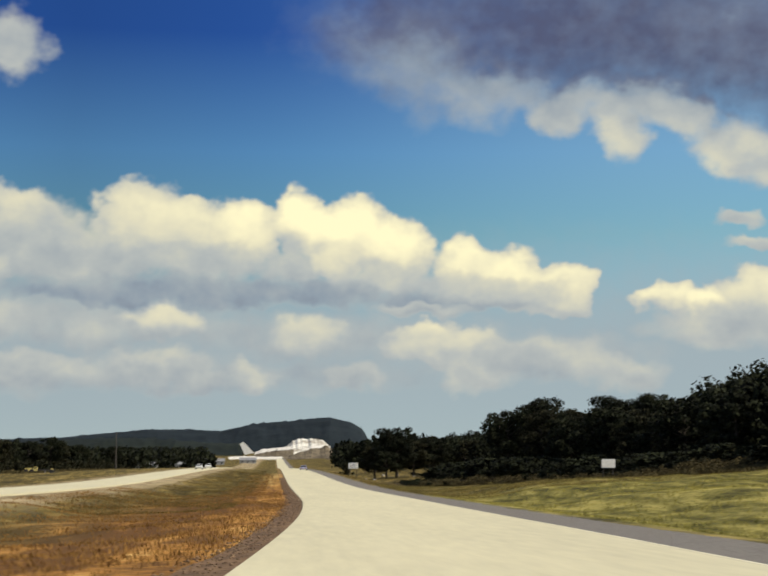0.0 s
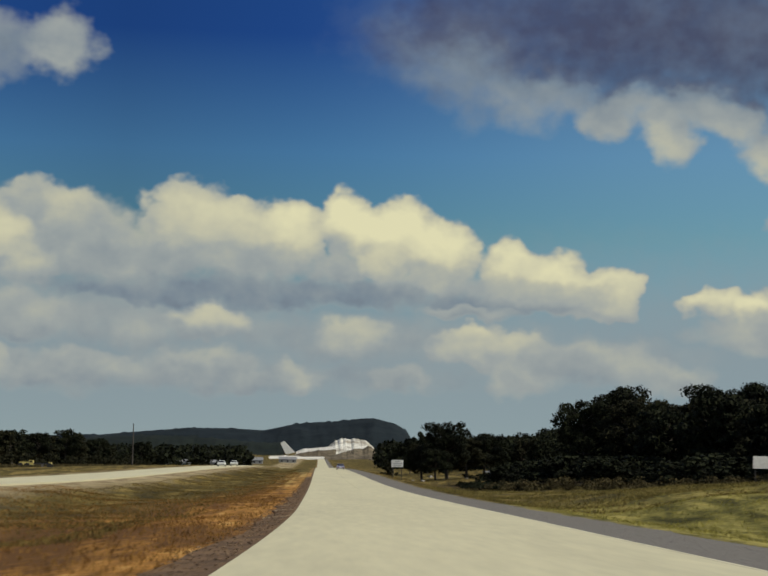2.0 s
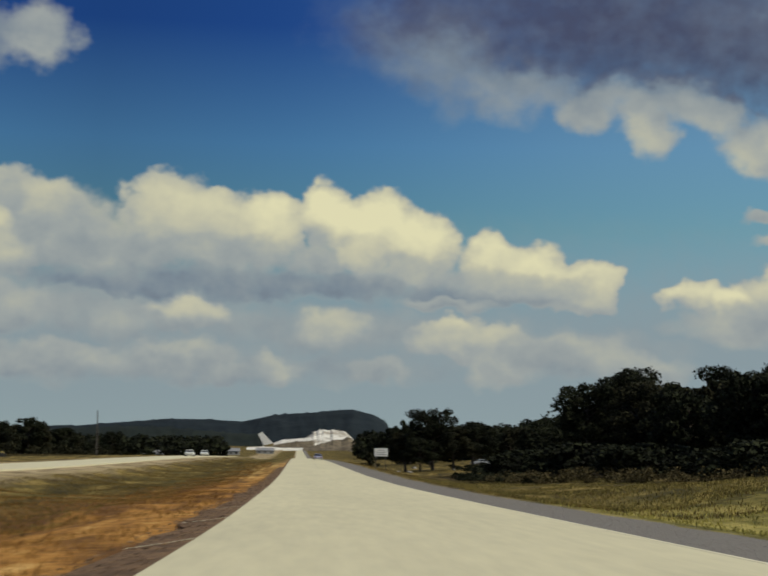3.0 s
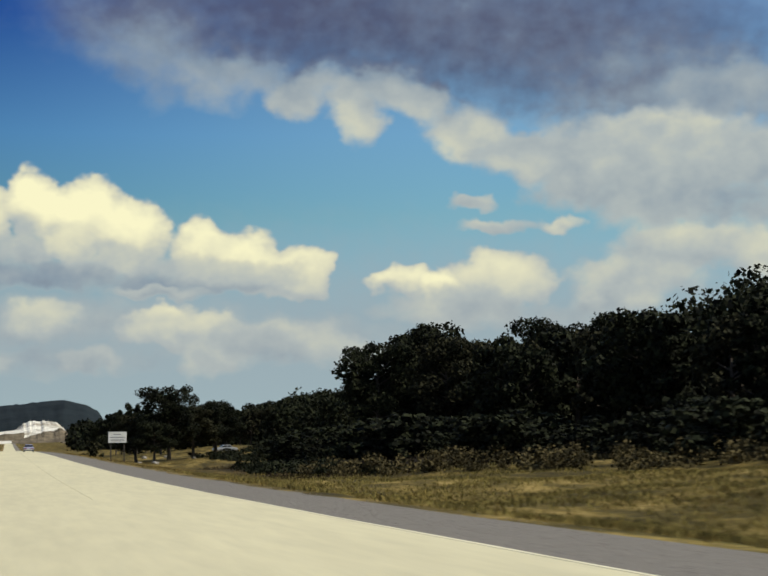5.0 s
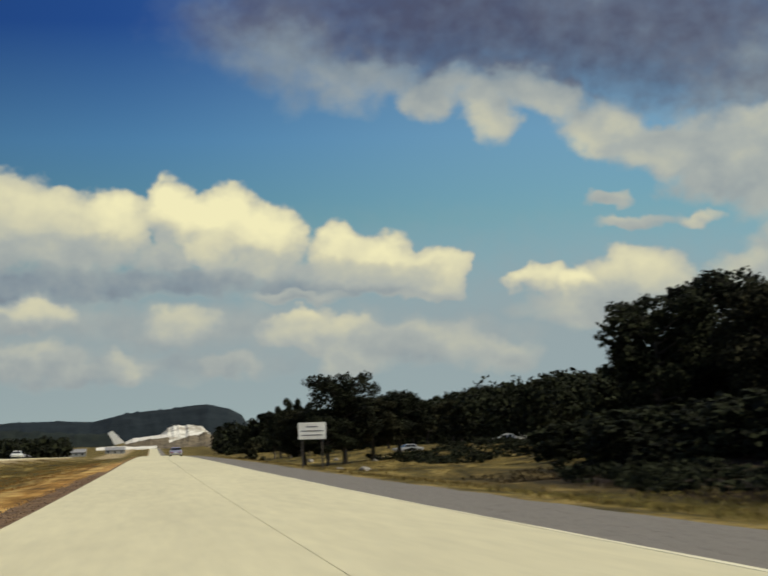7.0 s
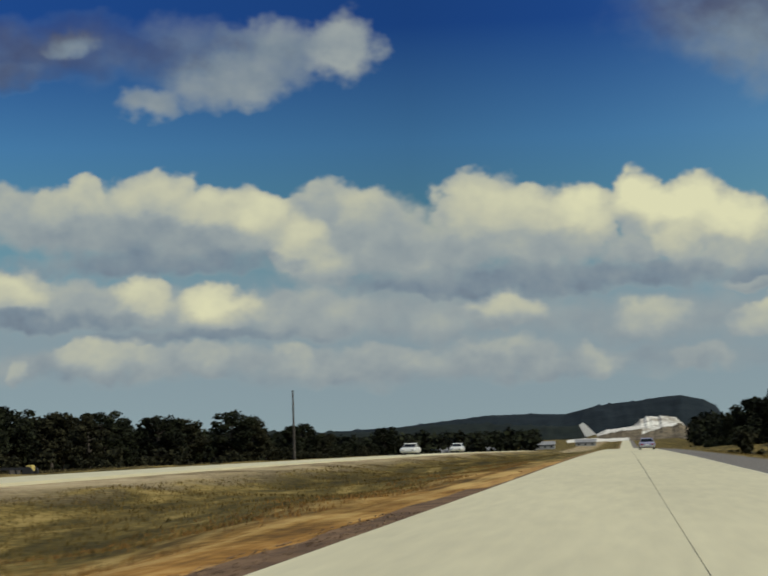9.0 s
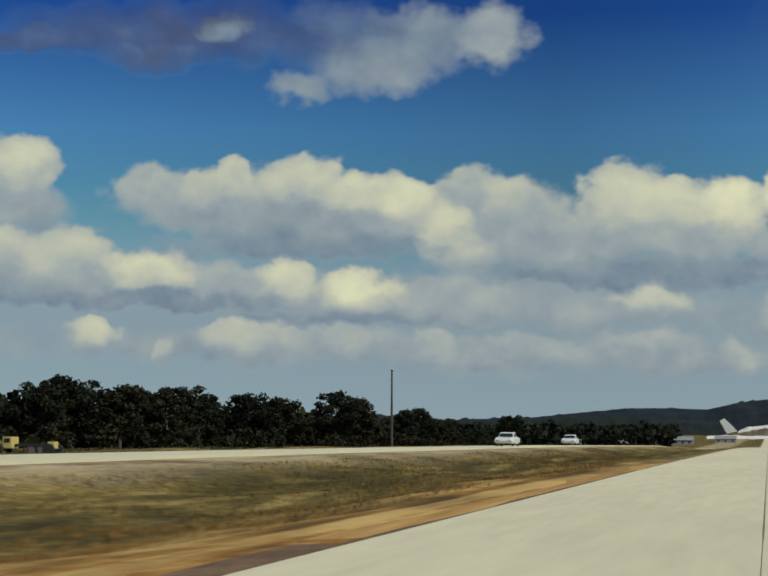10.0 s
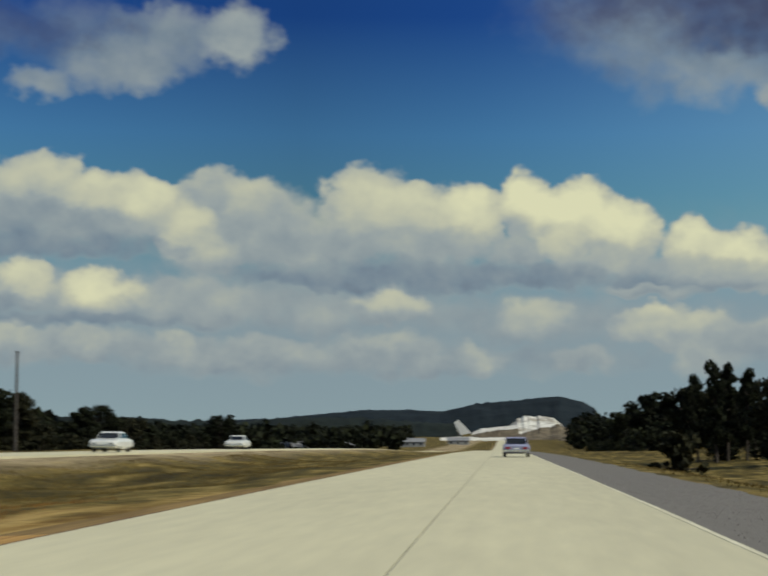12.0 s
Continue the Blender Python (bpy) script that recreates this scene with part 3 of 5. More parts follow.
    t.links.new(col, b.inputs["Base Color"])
    b.inputs["Roughness"].default_value = 0.95
    b.inputs["Specular IOR Level"].default_value = 0.1
    bp = t.nodes.new("ShaderNodeBump")
    bp.inputs["Strength"].default_value, bp.inputs["Distance"].default_value = 0.8, 0.15
    t.links.new(calc("MULTIPLY_ADD", grain, 0.4, streak), bp.inputs["Height"])
    t.links.new(bp.outputs[0], b.inputs["Normal"])
    return m


earth = ground_material()


# ---------------------------------------------------------------- tools for meshes
def mesh_of(name, verts, faces, mat, smooth=False):
    me = bpy.data.meshes.new(name)
    me.from_pydata(verts, [], faces)
    me.materials.append(mat)
    if smooth:
        me.polygons.foreach_set("use_smooth", [True] * len(me.polygons))
    me.update()
    return me


def quads(name, corners, mat):
    """A mesh of loose four-cornered leaves, corners as an array n x 4 x 3."""
    n = len(corners)
    me = bpy.data.meshes.new(name)
    me.vertices.add(n * 4)
    me.vertices.foreach_set("co", corners.reshape(-1).astype(np.float32))
    me.loops.add(n * 4)
    me.loops.foreach_set("vertex_index", np.arange(n * 4, dtype=np.int32))
    me.polygons.add(n)
    me.polygons.foreach_set("loop_start", np.arange(0, n * 4, 4, dtype=np.int32))
    me.materials.append(mat)
    me.update(calc_edges=True)
    return me


def part(name, bm, mat, parent, label=""):
    """Links a bmesh as one mesh object under a thing or a part."""
    me = bpy.data.meshes.new(name)
    bm.to_mesh(me)
    bm.free()
    me.materials.append(mat)
    ob = new(name, me)
    ob.parent = parent
    return tagged(ob, label)


def box(x0, x1, y0, y1, z0, z1, bevel=0.0):
    bm = bmesh.new()
    bmesh.ops.create_cube(bm, size=1.0, matrix=Matrix.Translation(((x0 + x1) / 2, (y0 + y1) / 2, (z0 + z1) / 2)) @ Matrix.Diagonal((x1 - x0, y1 - y0, z1 - z0, 1)))
    if bevel:
        bmesh.ops.bevel(bm, geom=bm.edges[:], offset=bevel, segments=2, affect="EDGES")
    return bm


# ---------------------------------------------------------------- the lie of the land
S_KNOTS = (-400, -200, 0, 20, 40, 60, 80, 104, 130, 160, 208, 270, 342, 410, 480, 620, 760, 1000, 1300, 1800, 2600, 4900)
Z_KNOTS = (4.90, 1.90, -1.40, -1.57, -1.80, -2.00, -2.12, -2.28, -2.33, -2.44, -2.38, -2.02, -1.50, -1.14, -0.80, -0.48, -0.95, -1.00, 2.00, 8.00, 20.00, 50.00)


def road_z(s):
    """The height of the road along its line: down into a sag, up over a low crest, away across the valley."""
    s = np.asarray(s, float)
    return np.mean([np.interp(s + d, S_KNOTS, Z_KNOTS) for d in np.linspace(-25, 25, 11)], axis=0)


def road_x(s):
    s = np.asarray(s, float)
    return -3.38 * np.maximum(0, 1 - s / 119.9) ** 2


def smooth(a, b, x):
    """0 before a, 1 beyond b, eased between."""
    k = np.clip((np.asarray(x, float) - a) / (b - a), 0, 1)
    return k * k * (3 - 2 * k)


def land(x, s):
    """The height of the ground at x metres to the side of the road's straight line."""
    x, s = np.asarray(x, float), np.asarray(s, float)
    d = x - road_x(s)
    z = road_z(s)
    h = -0.22 * smooth(3.6, 7.2, d) - 0.3 * smooth(7.5, 11, d) + 1.15 * smooth(11, 42, d)
    h = h + (1.15 * smooth(9, 20, d) + 0.5 * smooth(28, 42, d)) * (1 - smooth(150, 205, s))
    h = h - 1.7 * smooth(9, 18, d) * (1 - smooth(32, 48, d)) * smooth(275, 340, s) * (1 - smooth(470, 600, s))
    far = smooth(330, 420, s)
    h = h + (14 - 4.5 * far) * smooth(50 + 5 * far, 105 + 45 * far, d) * smooth(20, 150, s) * (1 - smooth(1500, 2200, s)) + 20 * smooth(120, 260, d) * (1 - smooth(1500, 2400, s))
    h = h - 0.2 * smooth(3.0, 3.4, d) * (1 - smooth(6.3, 6.9, d)) - 0.2 * smooth(3.0, 3.4, -d) * (1 - smooth(4.0, 4.4, -d))
    h = h - 0.12 * smooth(3.6, 4.6, -d) - 0.45 * smooth(4.6, 12, -d) + 0.73 * smooth(13, 21, -d) - 0.85 * smooth(31, 75, -d)
    w = 0.06 * np.sin(x * 0.9 + 1.3 * np.sin(s * 0.21)) + 0.10 * np.sin(s * 0.17 + x * 0.31) + 0.05 * np.sin(s * 0.53 - x * 0.4)
    rough = np.where(d > 0, smooth(7.5, 13, d), smooth(5.0, 8, -d) * (1 - smooth(17, 20, -d) * (1 - smooth(32, 36, -d))))
    h = h + w * rough
    bed = (np.abs(d) < 3.4) | (np.abs(d + 25.7) < 3.2)
    return z + h - 0.25 * bed


def sheet(name, xs, ss, zf, mat, smooth_=True):
    xs, ss = np.asarray(xs, float), np.asarray(ss, float)
    gx, gs = np.meshgrid(xs, ss)
    gz = zf(gx, gs)
    v = np.stack([gx, gs, gz], -1).reshape(-1, 3)
    nx = len(xs)
    f = [(j * nx + i, j * nx + i + 1, (j + 1) * nx + i + 1, (j + 1) * nx + i) for j in range(len(ss) - 1) for i in range(nx - 1)]
    return mesh_of(name, v.tolist(), f, mat, smooth_)


side = np.concatenate([-np.geomspace(70, 4800, 34)[::-1], np.arange(-68, -36, 2.0), np.arange(-36, 46, 0.5), np.arange(46, 72, 2.0), np.geomspace(74, 4800, 34)])
along = np.concatenate([np.arange(-400, -40, 20.0), np.arange(-40, 420, 1.5), np.arange(420, 800, 8.0), np.geomspace(810, 4900, 70)])
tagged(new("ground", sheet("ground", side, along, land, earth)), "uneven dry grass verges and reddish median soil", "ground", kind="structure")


def ribbon(name, d0, d1, lift, mat, parent, s0=-300.0, s1=1900.0, steps=3, ragged=0.0, label=""):
    """A strip that follows the road between two offsets from its middle."""
    ss = np.concatenate([np.arange(s0, 0, 20.0), np.arange(max(s0, 0), min(s1, 700), 3.0), np.arange(max(s0, 700), s1, 25.0), [s1]])
    rng = np.random.default_rng(int(abs(d0) * 100))
    v, f = [], []
    w = steps + 1
    wob0, wob1 = rng.normal(0, ragged, len(ss)), rng.normal(0, ragged, len(ss))
    for j, s in enumerate(ss):
        for i in range(w):
            k = i / steps
            d = d0 + (d1 - d0) * k + (wob0[j] if i == 0 and d0 * d1 > 0 and abs(d0) > abs(d1) else 0) + (wob1[j] if i == steps and abs(d1) > abs(d0) else 0)
            v.append((float(road_x(s)) + d, float(s), float(road_z(s)) + lift(d)))
    for j in range(len(ss) - 1):
        for i in range(steps):
            a = j * w + i
            f.append((a, a + 1, a + w + 1, a + w))
    ob = new(name, mesh_of(name, v, f, mat))
    sol = ob.modifiers.new("thickness", "SOLIDIFY")
    sol.thickness, sol.offset = 0.2, -1
    ob.parent = parent
    return tagged(ob, label)


JOINT = 0.34
road = tagged(new("road"), "pale concrete carriageway with two lanes and tarred joint", "road", kind="structure")
for s0, s1, half in ((-300.0, 176.0, 0.0), (176.0, 288.0, 0.005), (288.0, 1900.0, 0.012)):
    ribbon("lane_slab", -3.66, JOINT - half, lambda d: 0.0, concrete, road, s0, s1)
    ribbon("lane_slab", JOINT + half, 3.66, lambda d: 0.0, concrete, road, s0, s1)
ribbon("joint", JOINT - 0.005, JOINT + 0.005, lambda d: -0.006, joint_mat, road, s0=176.0, s1=288.0, steps=1, label="hairline lengthwise joint")
ribbon("joint", JOINT - 0.012, JOINT + 0.012, lambda d: -0.01, joint_mat, road, s0=288.0, steps=1, label="thin dark tarred lengthwise joint")
# thin paler strip added to draw a bright halo along the slab's right edge
ribbon("edge_strip", 3.575, 3.655, lambda d: 0.004, edge_mat, road, steps=1, ragged=0.01, label="pale strip added for the bright halo on the slab's edge")
far_road = tagged(new("road"), "pale concrete opposite carriageway beyond the grass median", "road", kind="structure")
ribbon("lane_slab", -29.4, -25.72, lambda d: 0.28, concrete, far_road, s1=1000.0)
ribbon("lane_slab", -25.68, -22.0, lambda d: 0.28, concrete, far_road, s1=1000.0)
shoulder = tagged(new("shoulder"), "grey loose gravel shoulder along the carriageway", "shoulder", kind="structure")
ribbon("gravel_strip", 3.665, 7.0, lambda d: -0.03 - 0.045 * (d - 3.66), gravel, shoulder, ragged=0.12, steps=5)
shoulder_l = tagged(new("shoulder"), "narrow brown gravel shoulder along the grass median", "shoulder", kind="structure")
ribbon("gravel_strip", -4.45, -3.665, lambda d: -0.03 + 0.05 * (d + 3.66), gravel_brown, shoulder_l, s1=287.0, ragged=0.1, steps=3)
ribbon("gravel_strip", -3.93, -3.665, lambda d: -0.03 + 0.05 * (d + 3.66), gravel_brown, shoulder_l, s0=287.0, ragged=0.04, steps=3)
ribbon("sand_strip", -4.6, -3.8, lambda d: -0.036 + 0.05 * (d + 3.66), tan_margin, shoulder_l, s0=343.0, ragged=0.12, steps=3, label="brown earthen strip")
ribbon("sand_strip", -4.6, -3.8, lambda d: -0.036 + 0.05 * (d + 3.66), sandy, shoulder_l, s0=288.0, s1=343.0, ragged=0.12, steps=3, label="pale orange sandy strip")

for s in (105.4, 115.8, 126.3):
    bm = bmesh.new()
    across = [(-4.5, -1.6), (-4.1, -0.5), (-3.70, 0.9)]
    near_, far_ = ([bm.verts.new((float(road_x(s)) + d, s + ds + w, float(road_z(s)) - 0.03 + 0.05 * (d + 3.66) + 0.006)) for d, ds in across] for w in (-0.12, 0.12))
    for a, b, c, d in zip(near_, near_[1:], far_[1:], far_):
        bm.faces.new((a, b, c, d))
    bmesh.ops.solidify(bm, geom=bm.faces[:], thickness=0.02)
    part("seam", bm, edge_mat, shoulder_l, "pale seam across the gravel")


# ---------------------------------------------------------------- trees
def limb(verts, faces, a, b, ra, rb, n=7):
    """A tapered round stick from a to b."""
    a, b = Vector(a), Vector(b)
    q = (b - a).to_track_quat("Z", "Y")
    k = len(verts)
    for c, r in ((a, ra), (b, rb)):
        for i in range(n):
            verts.append(tuple(c + q @ Vector((r * math.cos(6.2832 * i / n), r * math.sin(6.2832 * i / n), 0))))
    for i in range(n):
        faces.append((k + i, k + (i + 1) % n, k + n + (i + 1) % n, k + n + i))


def leaves(rng, centres, radii, count, size):
    """Small leaf sprays on and in a set of lobes."""
    centres, radii = np.asarray(centres), np.asarray(radii)
    pick = rng.choice(len(centres), count, p=(radii.prod(1) ** 0.66) / (radii.prod(1) ** 0.66).sum())
    way = rng.normal(size=(count, 3))
    way /= np.linalg.norm(way, axis=1)[:, None]
    dist = rng.uniform(0.45, 1.0, count) ** 0.6 * (1 + 0.12 * rng.normal(size=count))
    c = centres[pick] + way * radii[pick] * dist[:, None]
    t = np.cross(way + 0.5 * rng.normal(size=(count, 3)), rng.normal(size=(count, 3)))
    t /= np.linalg.norm(t, axis=1)[:, None] + 1e-9
    b = np.cross(t, way + 0.7 * rng.normal(size=(count, 3)))
    b /= np.linalg.norm(b, axis=1)[:, None] + 1e-9
    s = size * rng.uniform(0.6, 1.4, (count, 1))
    return np.stack([c - t * s - b * s * 0.6, c + t * s * 0.7 - b * s * 0.7, c + t * s + b * s * 0.6, c - t * s * 0.6 + b * s], 1)


def tree(seed, high, wide, count, mat, size=0.3, shape="spread", trunk_share=0.22):
    """An upright tree about its foot: trunk with limbs, and an uneven crown with gaps."""
    rng = np.random.default_rng(seed)
    root = new("tree")
    verts, faces, centres, radii = [], [], [], []
    r0 = 0.022 * high + 0.05
    lean = rng.normal(0, 0.03, 2) * high
    fork = Vector((lean[0] * 0.5, lean[1] * 0.5, high * trunk_share * 1.2))
    top = Vector((lean[0], lean[1], high * 0.8))
    limb(verts, faces, (0, 0, -0.3), fork, r0 * 1.25, r0 * 0.8)
    limb(verts, faces, fork, top, r0 * 0.8, r0 * 0.2)
    n = 22 if shape == "spread" else 18
    for i in range(n):
        k = (i + rng.uniform(0, 0.9)) / n
        ang = i * 2.4 + rng.uniform(-0.5, 0.5)
        if shape == "spread":
            reach = wide * (0.95 - 0.5 * abs(k - 0.35)) * rng.uniform(0.55, 1.0)
            zz = high * (trunk_share * 1.5 + (0.93 - trunk_share * 1.5) * k)
        elif shape == "tall":
            reach = wide * (1.0 - 0.55 * k) * rng.uniform(0.4, 0.9)
            zz = high * (trunk_share + (0.95 - trunk_share) * k)
        else:
            reach = wide * rng.uniform(0.2, 0.9) * math.sqrt(1 - 0.8 * k * k)
            zz = high * (0.12 + 0.8 * k)
        start = fork.lerp(top, max(0.0, min(1.0, (zz * 0.8 - fork.z) / max(0.1, top.z - fork.z))))
        end = Vector((start.x + reach * math.cos(ang), start.y + reach * math.sin(ang), zz))
        limb(verts, faces, start, end, r0 * 0.35, r0 * 0.08, 5)
        size_ = wide * rng.uniform(0.17, 0.34)
        centres.append(tuple(end))
        radii.append((size_, size_, size_ * rng.uniform(0.5, 0.8)))
        mid = start.lerp(end, 0.6) + Vector(rng.normal(0, 0.1 * wide, 3))
        centres.append(tuple(mid))
        radii.append((size_ * 0.8, size_ * 0.8, size_ * 0.65))
    centres.append((lean[0], lean[1], high * 0.88))
    radii.append((wide * 0.3, wide * 0.3, high * 0.1))
    t = new("trunk", mesh_of("trunk", verts, faces, bark, True))
    c = new("crown", quads("crown", leaves(rng, centres, radii, count, size), mat))
    t.parent = c.parent = root
    return root


def place(x, s):
    return float(land(x, s))


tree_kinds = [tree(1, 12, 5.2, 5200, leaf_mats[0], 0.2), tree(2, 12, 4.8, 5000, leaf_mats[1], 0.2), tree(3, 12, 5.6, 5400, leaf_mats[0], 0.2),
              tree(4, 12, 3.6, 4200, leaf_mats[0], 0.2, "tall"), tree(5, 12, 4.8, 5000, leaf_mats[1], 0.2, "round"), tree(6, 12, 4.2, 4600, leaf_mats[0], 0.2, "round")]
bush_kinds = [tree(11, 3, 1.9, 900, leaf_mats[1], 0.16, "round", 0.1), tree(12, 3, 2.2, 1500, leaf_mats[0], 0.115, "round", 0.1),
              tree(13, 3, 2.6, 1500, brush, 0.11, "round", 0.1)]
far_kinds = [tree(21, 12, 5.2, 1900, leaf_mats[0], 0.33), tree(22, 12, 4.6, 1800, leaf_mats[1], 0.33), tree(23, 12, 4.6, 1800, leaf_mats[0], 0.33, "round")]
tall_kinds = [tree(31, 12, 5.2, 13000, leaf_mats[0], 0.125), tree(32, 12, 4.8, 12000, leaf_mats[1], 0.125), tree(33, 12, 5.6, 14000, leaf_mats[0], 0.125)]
for o in tree_kinds + bush_kinds + far_kinds + tall_kinds:
    o.location = (0, -600, -200)
used = set()


def plant(kind, x, s, high, label, group, wide=1.0):
    """Sets a tree of one kind, with its own height and turn, on the ground."""
    proto = kind
    base = 3.0 if proto in bush_kinds else 12.0
    k = high / base
    rng_turn = (x * 37.7 + s * 11.3) % 360
    m = pose(x, s, place(x, s) - 0.05, 0, 0, rng_turn)
    if proto in used:
        ob = copy_thing(proto, m)
    else:
        used.add(proto)
        ob = proto
        ob.matrix_basis = m
    ob.scale = (k * wide, k * wide, k)
    cat = "bush" if proto in bush_kinds else "tree"
    if proto in bush_kinds:
        ob.name = "bush"
    return tagged(ob, label, cat, group)


rng = np.random.default_rng(7)
DARK = "dark green broadleaf tree at the edge of the wood"
# the wood's edge beside the right verge
for i in range(44):
    s = 95 + i * 5.6 + rng.uniform(-2, 2)
    x = 46 + rng.uniform(-2, 5) + (3 if s < 180 else 0)
    plant(tree_kinds[int(rng.integers(0, 6))], x, s, rng.uniform(8.5, 11.5), DARK, "trees along the wood's edge")
for i in range(34):
    s = 100 + i * 7.5 + rng.uniform(-3, 3)
    plant(far_kinds[int(rng.integers(0, 3))], 57 + rng.uniform(-3, 5), s, rng.uniform(10, 13), DARK, "trees along the wood's edge")
# the tall spreading trees where the wood ends
for x, s, hgt, kk in ((39.5, 320, 13.0, 0), (46, 326, 14.6, 2), (52, 322, 12.5, 1), (61, 322, 13.4, 2), (67, 318, 12.4, 0), (44, 306, 12.0, 4)):
    plant(tall_kinds[kk % 3], x, s, hgt, "tall spreading dark tree with ragged open crown", "tall trees at the wood's end")
# open ground with a lone tree and scattered ones
plant(tall_kinds[0], 25.2, 420, 13.2, "lone dark tree with knobbed top and bare trunk beside the road", "", 1.0)
for x, s, hgt, kk in ((20.0, 424, 8.2, 1), (22.3, 415, 6.8, 2), (30.2, 428, 9.4, 1), (34.5, 432, 9.8, 2)):
    plant(tall_kinds[kk], x, s, hgt, "low spreading dark tree with bare trunk beside the lone one", "trees about the lone tree", 1.25)
for x, s, hgt in ((22.5, 518, 9.0), (24.0, 522, 10.2), (25.8, 519, 11.6), (27.6, 523, 11.4), (29.4, 520, 10.6), (31.0, 524, 9.2)):
    plant(tree_kinds[3], x, s, hgt, "slender upright dark tree in a close row", "row of slender trees", 0.55)
plant(bush_kinds[0], 13.6, 442, 3.4, "brownish shrub standing alone on the verge", "")
for x, s, hgt, kk in ((31, 500, 9.0, 1), (42, 495, 10.0, 4), (48, 520, 9.5, 5), (56, 505, 8.5, 1), (63, 490, 9.0, 0), (72, 500, 8.5, 2), (80, 470, 9, 4), (40, 560, 9.0, 5)):
    plant(tree_kinds[kk], x, s, hgt, "dark tree standing in open grass by the road", "scattered trees")
for i in range(22):
    plant(far_kinds[int(rng.integers(0, 3))], rng.uniform(50, 74), rng.uniform(395, 560), rng.uniform(7, 10), "dark tree standing in open grass by the road", "scattered trees")
for i in range(40):
    plant(far_kinds[int(rng.integers(0, 3))], 24 + i * 0.25 + rng.uniform(0, 34), 570 + i * 11, rng.uniform(8.5, 11.5), DARK, "trees farther along the road")
# the belt beyond the opposite carriageway
BELT = "dark tree in the belt beyond the opposite carriageway"
for x, s, hgt, kk in ((-84, 456, 8.4, 0), (-85, 466, 9.8, 2), (-83, 477, 9.0, 1), (-84, 498, 9.2, 4), (-85, 506, 9.8, 0), (-84, 518, 8.8, 5), (-83, 532, 9.4, 2), (-84, 549, 8.8, 3), (-85, 561, 9.6, 1),
                      (-84, 593, 11.8, 0), (-83, 608, 10.6, 4), (-84, 657, 9.8, 5), (-84, 667, 10.4, 2), (-85, 708, 8.4, 1), (-84, 822, 12.0, 0)):
    plant(tree_kinds[kk], x, s, hgt, "taller dark tree with open crown in the roadside belt", "trees beyond the opposite carriageway", 1.1)
for i in range(64):
    s = 395 + i * 9 + rng.uniform(-4, 4)
    plant(far_kinds[int(rng.integers(0, 3))], -80 - rng.uniform(0, 22), s, rng.uniform(4.6, 7.0), BELT, "trees beyond the opposite carriageway", 1.2)

# shrubs under the wood's edge
for i in range(60):
    s = 110 + i * 4.2 + rng.uniform(-2, 2)
    plant(bush_kinds[i % 2], 40.5 + rng.uniform(-1.5, 3), s, rng.uniform(1.2, 2.8), "low scrubby bush under the trees", "bushes at the wood's edge", 1.3)


def scrub_front(s):
    """Where the scrub before the wood begins, in metres from the road's line: a tongue of it comes out to the verge."""
    return float(np.interp(s, (150, 195, 204, 212, 221, 226, 235, 262, 276, 300, 335), (36, 32, 27.5, 23.5, 19.5, 16, 13.5, 14.5, 22, 30, 34)))


for i in range(110):
    s = 160 + i * 1.5 + rng.uniform(-2, 2)
    front = scrub_front(s) + (4 if s < 222 else 12)
    plant(bush_kinds[1], front + (40 - front) * rng.uniform(0, 1), s, rng.uniform(1.2, 3.4), "dark scrub filling the foot of the wood", "dark scrub at the wood's foot", 1.5)
# feathery brown brush along the front of the scrub
for i in range(26):
    s = 150 + i * 3.2 + rng.uniform(-1, 1)
    plant(bush_kinds[2], scrub_front(s) + rng.uniform(0.3, 4.5), s, rng.uniform(0.4, 1.0), "olive-brown feathery brush before the dark wood", "brush at the foot of the wood", 1.3)
# taller dark thicket under the trees where the wood ends
for i in range(58):
    s = 256 + i * 1.2 + rng.uniform(-1.5, 1.5)
    plant(bush_kinds[1], 0.215 * (s - 181) + rng.uniform(0, 15), s, rng.uniform(1.4, 3.6), "dark thicket under the tall trees", "thicket at the wood's end", 1.5)


def wood(name, label, spots, per, mat, seed, size):
    """A wood whose trees nobody could count: tufted crowns on the land. spots: x, y, foot, height, half width."""
    g = np.random.default_rng(seed)
    out = []
    for x, y, z, h, w in spots:
        n = 5
        cs = np.stack([x + g.uniform(-0.5, 0.5, n) * w, y + g.uniform(-0.5, 0.5, n) * w, z + h * np.linspace(0.12, 0.85, n)], 1)
        rs = np.stack([np.full(n, w * 0.55), np.full(n, w * 0.55), h * g.uniform(0.18, 0.3, n)], 1)
        out.append(leaves(g, cs, rs, per, size))
    return tagged(new(name, quads(name, np.concatenate(out), mat)), label, "wood", kind="stuff")


scrub = []
for i in range(80):
    s = 226 + i * 0.55 + rng.uniform(-1, 1)
    x = scrub_front(s) - 0.5 + rng.uniform(0, 8)
    scrub.append((x, s, place(x, s), rng.uniform(0.2, 0.6), rng.uniform(0.6, 1.4)))
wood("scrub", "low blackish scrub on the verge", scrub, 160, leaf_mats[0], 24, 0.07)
scrub = []
for i in range(230):
    s = 148 + i * 0.36 + rng.uniform(-1, 1)
    x = scrub_front(s) + rng.uniform(-0.3, 4.5)
    scrub.append((x, s, place(x, s), rng.uniform(0.35, 1.25), rng.uniform(0.5, 1.2)))
